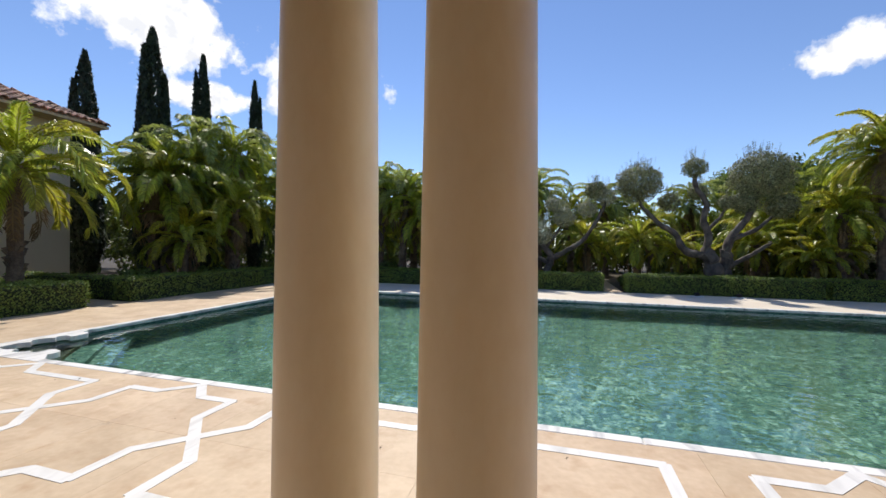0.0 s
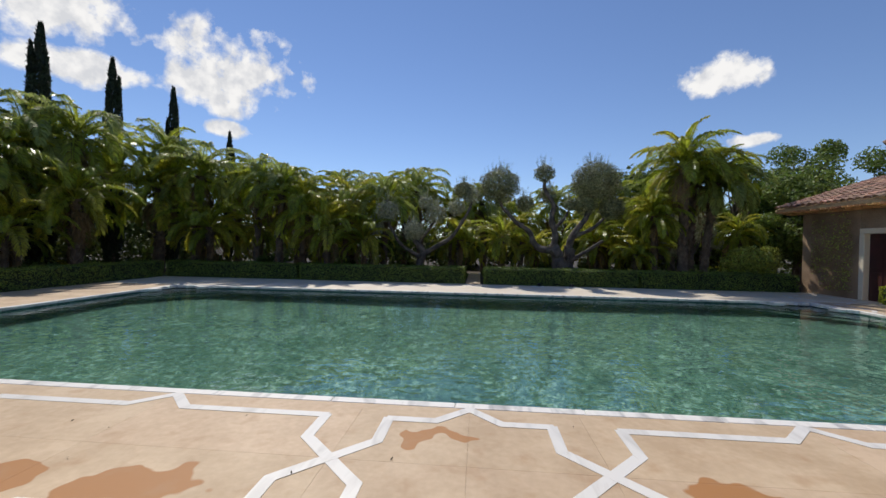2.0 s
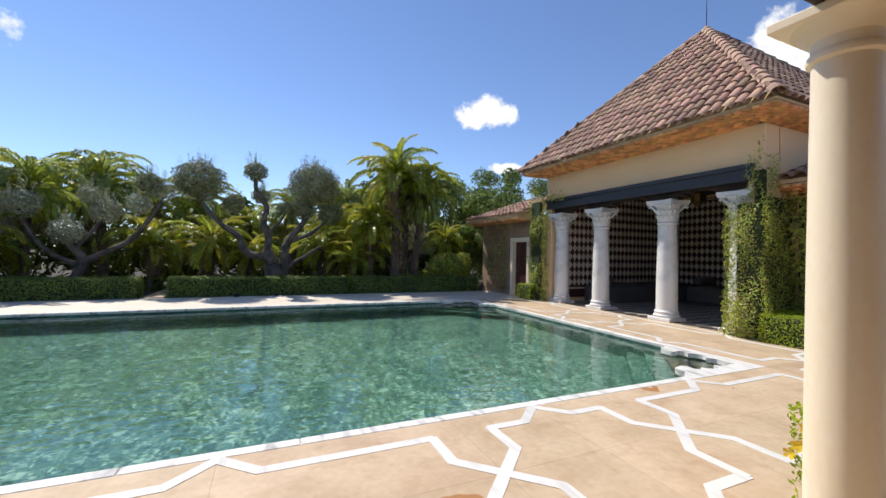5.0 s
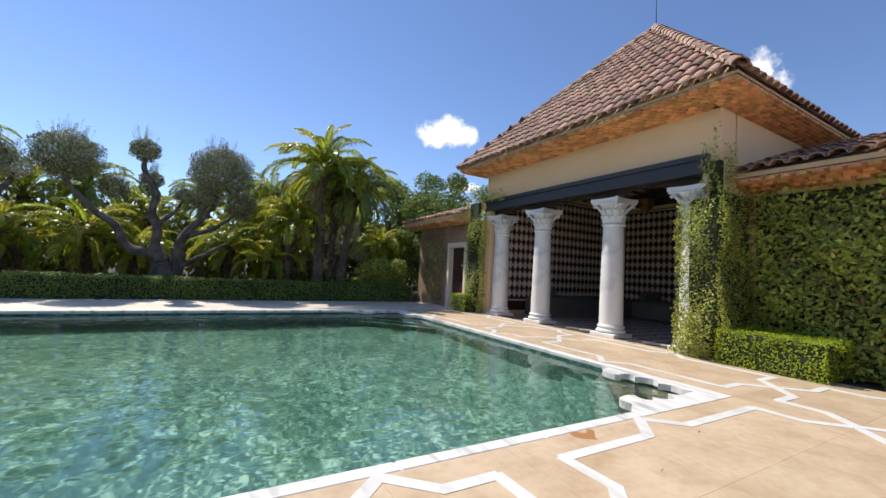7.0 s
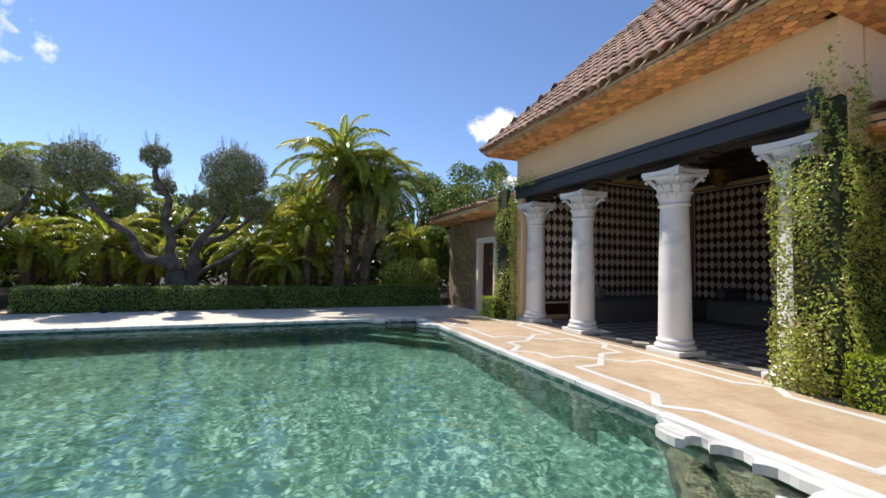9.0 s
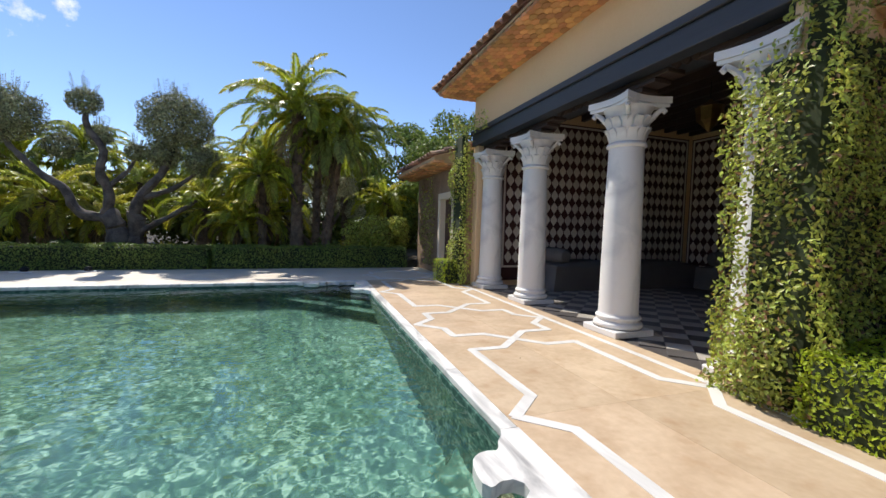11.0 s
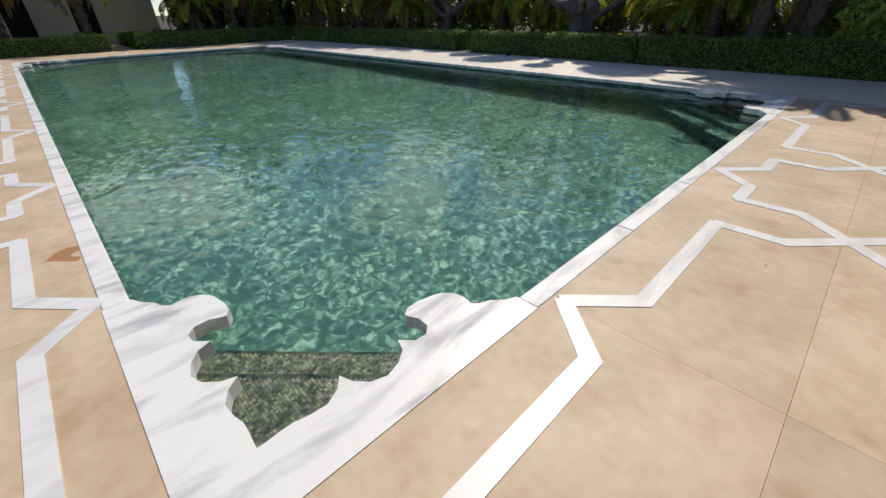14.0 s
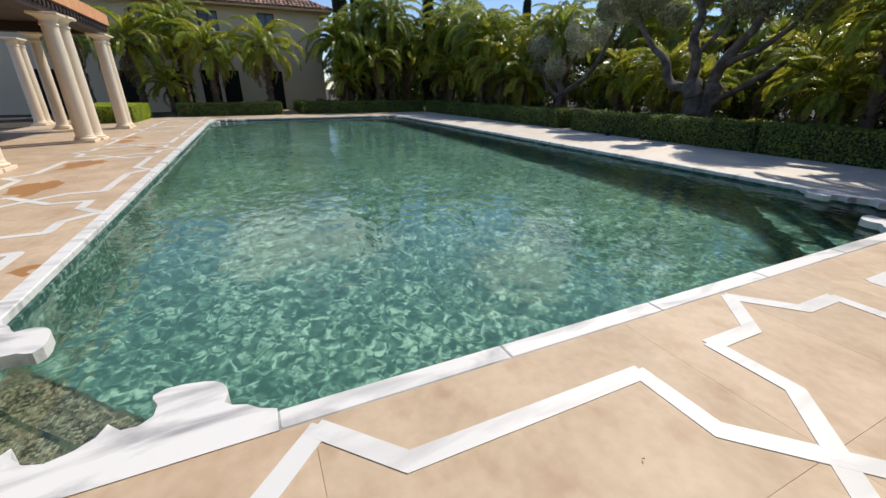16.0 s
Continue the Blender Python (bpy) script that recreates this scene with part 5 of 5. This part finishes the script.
# olive trees with clipped balls
def ball_leaves(c, r, n, rng, flat=0.85):
    d = rng.normal(0, 1, (n, 3))
    d /= np.linalg.norm(d, axis=1, keepdims=True)
    lump = 1 + 0.10 * np.sin(d[:, :1] * 5 + c[0]) * np.sin(d[:, 1:2] * 6 + c[1]) + 0.06 * np.sin(d[:, 2:] * 9 + c[2])
    rad = r * lump * (0.5 + 0.52 * rng.random((n, 1)) ** 0.6)
    return np.array(c) + d * rad * np.array((1, 1, flat)), d


def sprigs(g, c, r, n, rng):
    for k in range(n):
        a = rng.uniform(0, 6.283)
        e = rng.uniform(0.35, 1.5)
        d = Vector((math.cos(a) * math.cos(e), math.sin(a) * math.cos(e), math.sin(e)))
        p = Vector(c) + d * r * 0.85
        u = (d * 0.5 + Vector((0, 0, 0.8))).normalized()
        ln = rng.uniform(0.12, 0.42)
        w = Vector((-u.y, u.x, 0.1)).normalized()
        for j in range(6):
            q = p + u * ln * j / 5
            for s in (1, -1):
                tip = q + (w * s * 0.05 + u * 0.06)
                g.add([q, q + u * 0.02 + w * s * 0.02, tip, q + w * s * 0.03], [(0, 1, 2, 3)])


def olive(name, label, base, balls, limbs, leafm, seed, trunk_r=0.24, per=13000, size=0.075):
    rng, rg = np.random.default_rng(seed), random.Random(seed)
    t = thing(name, label, "olive tree", base)
    g = Geo()
    for pts, r0, r1 in limbs:
        # smooth the limb's line and give it some knots
        P = [Vector(p) for p in pts]
        fine = []
        for i in range(len(P) - 1):
            a, b, c, d = P[max(i - 1, 0)], P[i], P[i + 1], P[min(i + 2, len(P) - 1)]
            for k in range(5):
                u = k / 5
                fine.append(0.5 * ((2 * b) + (c - a) * u + (2 * a - 5 * b + 4 * c - d) * u * u + (3 * b - a - 3 * c + d) * u ** 3) + Vector((rg.uniform(-1, 1), rg.uniform(-1, 1), rg.uniform(-1, 1))) * r0 * 0.10)
        fine.append(P[-1])
        n = len(fine) - 1
        g.tube(fine, [(r0 + (r1 - r0) * i / n) * rg.uniform(0.88, 1.14) for i in range(n + 1)], 9, 0, 0.2, rg)
    g.obj("trunk", M_bark, t, smooth=True)
    for c, r in balls:
        p, d = ball_leaves(c, r, int(per * max(r, 0.3) ** 2), rng)
        v, q = leaves(p, d, size * 1.2, size * 0.45, rng)
        gg = Geo()
        gg.v, gg.f, gg.m = [tuple(k) for k in v.tolist()], [tuple(k) for k in q.tolist()], [0] * len(q)
        sprigs(gg, c, r, int(44 * r), rg)
        gg.obj("clipped_ball", leafm, t)
    return t


olive("olive_tree", "old gnarled olive clipped into grey-green balls", (4.55, 15.45, -0.06),
      [((-2.6, 0.1, 4.15), 0.85), ((-0.75, -0.1, 4.62), 0.42), ((1.4, 0.1, 4.3), 1.0), ((-0.55, 0.2, 3.75), 0.34), ((0.35, 0.1, 3.35), 0.3), ((-4.15, 0.3, 3.95), 0.42), ((1.0, 0.2, 3.35), 0.5), ((2.1, 0.2, 3.2), 0.55), ((-1.5, 0.3, 3.4), 0.4)],
      [([(0, 0, -0.1), (-0.05, 0, 0.5), (-0.1, 0, 1.1), (-0.35, 0, 1.6)], 0.36, 0.22), ([(0.15, 0, -0.1), (0.25, 0.05, 0.6), (0.35, 0.05, 1.2), (0.3, 0, 1.6)], 0.28, 0.17),
       ([(-0.3, 0, 1.4), (-1.0, 0, 1.55), (-1.35, 0.05, 2.2), (-1.9, 0.1, 2.6), (-2.5, 0.1, 3.3), (-2.65, 0.1, 3.7)], 0.15, 0.05),
       ([(-0.35, 0, 1.5), (-0.25, -0.05, 2.1), (-0.45, -0.1, 2.7), (-0.35, -0.1, 3.3), (-0.7, -0.1, 3.9), (-0.75, -0.1, 4.4)], 0.15, 0.06),
       ([(0.3, 0, 1.5), (0.5, 0, 2.1), (0.95, 0.05, 2.7), (1.25, 0.1, 3.4), (1.4, 0.1, 4.0)], 0.15, 0.06), ([(-0.3, 0, 2.3), (0.15, 0.1, 2.8), (0.35, 0.1, 3.2)], 0.08, 0.03),
       ([(0.5, 0, 2.0), (1.2, 0.1, 2.3), (1.7, 0.2, 2.7), (2.0, 0.2, 3.0)], 0.09, 0.04), ([(0.2, 0, 0.9), (0.9, 0, 1.3), (1.5, 0.05, 1.7), (1.9, 0.1, 2.0)], 0.1, 0.05)], M_olive, 21)
olive("olive_tree", "silver-grey olive clipped into small balls", (-1.6, 15.5, -0.06),
      [((-1.3, 0, 3.0), 0.55), ((-0.1, -0.1, 2.15), 0.5), ((0.8, 0.2, 2.9), 0.5), ((-1.9, 0.2, 2.3), 0.42), ((0.35, 0.2, 3.4), 0.35), ((1.7, 0.3, 3.2), 0.4), ((2.4, 0.3, 3.7), 0.42)],
      [([(0, 0, -0.1), (0.1, 0, 0.6), (0.3, 0, 1.2), (-0.1, 0, 1.8)], 0.2, 0.1), ([(0.2, 0, 1.0), (-0.6, 0, 1.5), (-1.1, 0, 2.2), (-1.3, 0, 2.8)], 0.09, 0.04), ([(0.2, 0, 1.1), (0.9, 0.1, 1.5), (1.6, 0.2, 2.0), (2.2, 0.3, 3.0), (2.4, 0.3, 3.5)], 0.12, 0.05),
       ([(0.0, 0, 1.5), (0.5, 0.1, 2.2), (0.8, 0.2, 2.7)], 0.07, 0.03)], M_silver, 22, per=7000)
olive("olive_tree", "low olive with several small clipped balls under the palms", (9.9, 16.8, -0.06),
      [((-1.9, 0, 1.75), 0.36), ((-1.2, 0, 2.4), 0.38), ((-0.7, 0, 1.7), 0.32), ((0.0, 0.1, 2.6), 0.45), ((0.6, 0.1, 2.1), 0.4), ((1.1, 0.2, 2.8), 0.5), ((-0.1, 0, 1.4), 0.28), ((1.5, 0.1, 1.9), 0.4)],
      [([(0, 0, -0.1), (-0.2, 0, 0.7), (-0.8, 0, 1.3), (-1.2, 0, 2.1)], 0.12, 0.04), ([(0.1, 0, -0.1), (0.3, 0.05, 0.8), (0.5, 0.1, 1.4), (0.6, 0.1, 1.8)], 0.11, 0.04), ([(0.3, 0.05, 0.8), (0.8, 0.1, 1.6), (1.1, 0.2, 2.4)], 0.08, 0.03), ([(-0.6, 0, 1.1), (-1.3, 0, 1.3), (-1.9, 0, 1.5)], 0.06, 0.03)], M_silver, 23, per=7000)


# cypresses
def cypress(x, y, h, r, seed):
    rng = np.random.default_rng(seed)
    t = thing("cypress", "tall narrow dark green cypress", "cypress", (x, y, -0.06))
    g = Geo()
    g.tube([(0, 0, -0.1), (0, 0, h * 0.5), (0, 0, h * 0.93)], [0.18, 0.1, 0.02], 7)
    g.obj("trunk", M_bark, t)
    n = int(1500 * h * r)
    # several upright tips
    P, Nn = [], []
    tips = [(0, 0, 1.0, 1.0)] + [(r * 0.45 * math.cos(k * 2.1 + seed), r * 0.45 * math.sin(k * 2.1 + seed), 0.82 + 0.05 * (k % 3), 0.55) for k in range(4)]
    for tx, ty, th, tr in tips:
        k = int(n * tr / 2.6)
        f = rng.random((k, 1)) ** 0.85
        a = rng.random((k, 1)) * 6.283
        prof = r * tr * np.clip(np.minimum(f * 5 + 0.25, 1.0), 0, 1) * (1 - f) ** 0.55
        prof = prof * (0.72 + 0.28 * np.sin(a * 5 + f * 21 + tx * 9) * 0.6 + 0.25 * rng.random((k, 1)))
        P.append(np.concatenate([tx + prof * np.cos(a), ty + prof * np.sin(a), 0.3 + f * (h * th - 0.3)], 1))
        Nn.append(np.concatenate([np.cos(a), np.sin(a), 0.3 + 0 * a], 1))
    P, Nn = np.concatenate(P), np.concatenate(Nn)
    v, q = leaves(P, Nn, 0.22, 0.09, rng)
    v = v.reshape(-1, 4, 3)
    v[:, 2, 2] += 0.12
    leaf_obj("foliage", v.reshape(-1, 3), q, M_cyp, t)
    return t


for k, (x, y, h, r) in enumerate(((-16.9, 13.2, 10.3, 0.62), (-18.2, 11.8, 11.0, 0.95), (-21.1, 11.0, 10.0, 0.85), (-16.6, 16.1, 10.2, 0.55), (-16.0, 19.2, 10.0, 0.55), (-15.5, 23.5, 8.7, 0.5))):
    cypress(x, y, h, r, 50 + k)


# broad trees beyond the wing and the dark thicket behind the palms
def broad_tree(x, y, h, r, seed, m):
    rng, rg = np.random.default_rng(seed), random.Random(seed)
    t = thing("broadleaf_tree", "dark green broadleaf tree beyond the buildings", "tree", (x, y, -0.06))
    g = Geo()
    g.tube([(0, 0, -0.1), (0.1, 0.05, h * 0.3), (0.05, 0.1, h * 0.62)], [0.22, 0.16, 0.07], 8, 0, 0.15, rg)
    P, Nn = [], []
    for k in range(26):
        a, f = rg.uniform(0, 6.283), rg.uniform(0.35, 1.0)
        rr = r * (1.15 - abs(f - 0.6)) * rg.uniform(0.3, 1.0)
        c = (rr * math.cos(a), rr * math.sin(a), h * f - 0.3)
        g.tube([(0.05, 0.05, h * min(f, 0.6) * 0.75), (c[0] * 0.6, c[1] * 0.6, (h * min(f, 0.6) * 0.75 + c[2]) / 2), c], [0.05, 0.03, 0.012], 5)
        p, d = ball_leaves(c, rg.uniform(0.45, 0.85), 420, rng, 0.8)
        P.append(p)
        Nn.append(d)
    g.obj("trunk", M_bark, t)
    v, q = leaves(np.concatenate(P), np.concatenate(Nn), 0.17, 0.09, rng)
    leaf_obj("crown", v, q, m, t)


for k, (x, y, h, r) in enumerate(((13.8, 19.5, 6.2, 1.6), (16.5, 19.0, 6.6, 1.9), (19.0, 18.0, 6.8, 2.0), (21.5, 16.5, 7.0, 2.1), (12.0, 24.5, 6.6, 1.8), (14.8, 16.8, 4.8, 1.2), (8.6, 24.0, 5.8, 1.6), (24.0, 9.0, 6.5, 2.0), (24, 2, 6.5, 2))):
    broad_tree(x, y, h, r, 70 + k, M_tree)


def shrub(x, y, h, r, seed, m, label, size=0.12, per=900):
    rng, rg = np.random.default_rng(seed), random.Random(seed)
    t = thing("shrub", label, "shrub", (x, y, -0.06))
    P, Nn = [], []
    for k in range(9):
        c = (rg.uniform(-0.6, 0.6) * r, rg.uniform(-0.6, 0.6) * r, h * rg.uniform(0.25, 0.72))
        p, d = ball_leaves(c, r * rg.uniform(0.4, 0.6), per // 9 * 2, rng, h / r * 0.55)
        P.append(p)
        Nn.append(d + np.array((0, 0, 0.4)))
    P = np.concatenate(P)
    P[:, 2] = np.abs(P[:, 2])
    v, q = leaves(P, np.concatenate(Nn), size, size * 0.35, rng)
    leaf_obj("foliage", v, q, m, t)
    g = Geo()
    for k in range(6):
        a = k * 1.05
        g.tube([(0, 0, -0.05), (0.25 * r * math.cos(a), 0.25 * r * math.sin(a), h * 0.35), (0.5 * r * math.cos(a), 0.5 * r * math.sin(a), h * 0.7)], [0.025, 0.018, 0.008], 5)
    g.obj("stems", M_bark, t)


shrub(11.6, 15.5, 1.95, 1.0, 90, M_ivy, "rounded grey-green oleander shrub beside the wing", 0.16, 3600)
shrub(12.5, 15.9, 1.8, 0.8, 91, M_ivy, "rounded grey-green oleander shrub beside the wing", 0.16, 2600)
for k in range(27):
    if k < 22:
        x, y = -13.5 + 26 * k / 21 + rs.uniform(-0.4, 0.4), rs.uniform(15.2, 17.8)
    else:
        x, y = rs.uniform(-16, -13.4), 8.0 + 5 * (k - 22) / 4
    shrub(x, y, rs.uniform(0.5, 1.0), rs.uniform(0.45, 0.7), 100 + k, M_under if k % 5 else M_palm2, "low leafy garden shrub in the shade of the palms", 0.26, 300)

rng = np.random.default_rng(9)
P, Nn = [], []
for k in range(300):
    if k < 235:
        x, y = rng.uniform(-26, 27), rng.uniform(22.5, 30)
        top = 3.3 + 1.2 * math.sin(x * 0.7) + rng.uniform(-0.8, 0.8) + (1.2 if x > 9 else 0)
    else:
        x, y = rng.uniform(-30, -17), rng.uniform(12, 24)
        top = 4.0 + rng.uniform(-1, 1)
    c = (x, y, rng.uniform(0.1, top))
    p, d = ball_leaves(c, rng.uniform(0.8, 1.5), 330, rng, 0.9)
    P.append(p)
    Nn.append(d)
P = np.concatenate(P)
P[:, 2] = np.maximum(P[:, 2], 0)
v, q = leaves(P, np.concatenate(Nn), 0.34, 0.16, rng)
tagged(leaf_obj("thicket", v, q, M_under), "dark green thicket behind the palms", "shrubbery", kind="stuff")


# ---- the house beyond the west end ----
house = thing("house", "pale plastered two-storey house with clay tile roof", "house", (0, 0, 0))
HX = -18.6
doors = [(-6.2, 1.3, 2.3), (-2.6, 1.3, 2.3), (0.2, 1.3, 2.3), (1.9, 1.0, 2.4), (3.1, 1.0, 2.4), (5.75, 1.0, 2.4)]
wins = [(-5.0, 1.1, 4.6, 5.6), (-1.0, 1.1, 4.6, 5.6), (2.4, 1.1, 4.6, 5.7), (5.7, 1.0, 4.85, 5.75)]
g = Geo()
ys = sorted({-12.0, 9.0, *[v for y, w, h in doors for v in (y - w / 2, y + w / 2)]})
for a, b in zip(ys, ys[1:]):
    op = next((d for d in doors if abs(d[0] - (a + b) / 2) < 0.01), None)
    g.box((HX - 0.35, a, op[2] if op else -0.1), (HX, b, 3.6))
ys = sorted({-12.0, 9.0, *[v for y, w, z0, z1 in wins for v in (y - w / 2, y + w / 2)]})
for a, b in zip(ys, ys[1:]):
    op = next((d for d in wins if abs(d[0] - (a + b) / 2) < 0.01), None)
    if op:
        g.box((HX - 0.35, a, 3.602), (HX, b, op[2]))
        g.box((HX - 0.35, a, op[3]), (HX, b, 6.1))
    else:
        g.box((HX - 0.35, a, 3.602), (HX, b, 6.1))
g.box((-28, 8.65, -0.1), (HX - 0.352, 9.0, 6.1))
g.box((-28, -12.0, -0.1), (HX - 0.352, -11.65, 6.1))
g.obj("wall", M_plaster2, house)
# near-black slabs set back in the openings, painted as the shade inside
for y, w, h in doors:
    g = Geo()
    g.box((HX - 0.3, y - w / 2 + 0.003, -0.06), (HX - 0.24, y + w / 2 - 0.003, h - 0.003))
    g.obj("door", M_black, house, "near-black panel for the shade inside a doorway")
for y, w, z0, z1 in wins:
    g = Geo()
    for a, b in (((y - w / 2, z0), (y - w / 2 + 0.07, z1)), ((y + w / 2 - 0.07, z0), (y + w / 2, z1)), ((y - w / 2 + 0.072, z0), (y + w / 2 - 0.072, z0 + 0.07)), ((y - w / 2 + 0.072, z1 - 0.07), (y + w / 2 - 0.072, z1)), ((y - 0.03, z0 + 0.072), (y + 0.03, z1 - 0.072))):
        g.box((HX - 0.16, a[0], a[1]), (HX - 0.09, b[0], b[1]))
    wo = g.obj("window", M_door, house)
    g = Geo()
    g.box((HX - 0.14, y - w / 2 + 0.01, z0 + 0.01), (HX - 0.13, y + w / 2 - 0.01, z1 - 0.01))
    g.obj("pane", M_glass, wo)
    g = Geo()
    g.box((HX - 0.05, y - w / 2 - 0.08, z0 - 0.07), (HX + 0.07, y + w / 2 + 0.08, z0 - 0.002), 0.01)
    g.obj("sill", M_cream, wo)
g = Geo()
RH = [(-28.0, -12.7, 6.05), (-17.8, -12.7, 6.05), (-17.8, 9.8, 6.05), (-28.0, 9.8, 6.05)]
T0, T1 = (-22.9, -7.6, 8.3), (-22.9, 4.7, 8.3)
g.add(RH + [T0, T1] + [(x, y, z - 0.1) for x, y, z in RH], [(0, 1, 4), (1, 2, 5, 4), (2, 3, 5), (3, 0, 4, 5), (9, 8, 7, 6), (0, 6, 7, 1), (1, 7, 8, 2), (2, 8, 9, 3), (3, 9, 6, 0)])
g.obj("roof_deck", M_mortar, house)
r5 = random.Random(6)
roof_face(RH[1], RH[2], T0, T1, house, False, r5)
roof_face(RH[2], RH[3], T1, T1, house, False, r5)
g = Geo()
g.tube([(-22.9, 4.7, 8.3), (-22.9, 4.7, 9.6)], [0.03, 0.01], 6)
g.obj("finial", M_iron, house)

# ---- small things ----
for x, y in ((3.35, 13.45), (4.55, 13.5)):
    t = thing("garden_spotlight", "small low spotlight lying on the far paving", "lamp", (x, y, 0.004))
    g = Geo()
    g.box((-0.22, -0.09, 0), (0.22, 0.09, 0.025), 0.005)
    g.obj("base", M_coping, t)
    g = Geo()
    g.lathe([(0.07, 0.026), (0.085, 0.05), (0.08, 0.1), (0.05, 0.13)], 0.02, 0, 12)
    g.obj("lamp_head", M_iron, t, smooth=True)
rr = random.Random(44)
for k in range(34):
    x, y = rr.uniform(-8, 12.8), rr.uniform(0.2, 2.0)
    if k > 28:
        x, y = rr.uniform(11.3, 13.0), rr.uniform(2.2, 9)
    s = rr.uniform(0.006, 0.016)
    g = Geo()
    g.add([(-s, 0, 0), (0, s * 0.5, 0.006), (s * 1.3, 0, 0.012), (0, -s * 0.5, 0.002)], [(0, 1, 2, 3)])
    o = g.obj("fallen_leaf", M_debris)
    o.matrix_basis = pose(x, y, 0.006, 0, 0, rr.uniform(0, 360))
    tagged(o, "small dry fallen leaf on the paving", "leaf", "leaf litter")
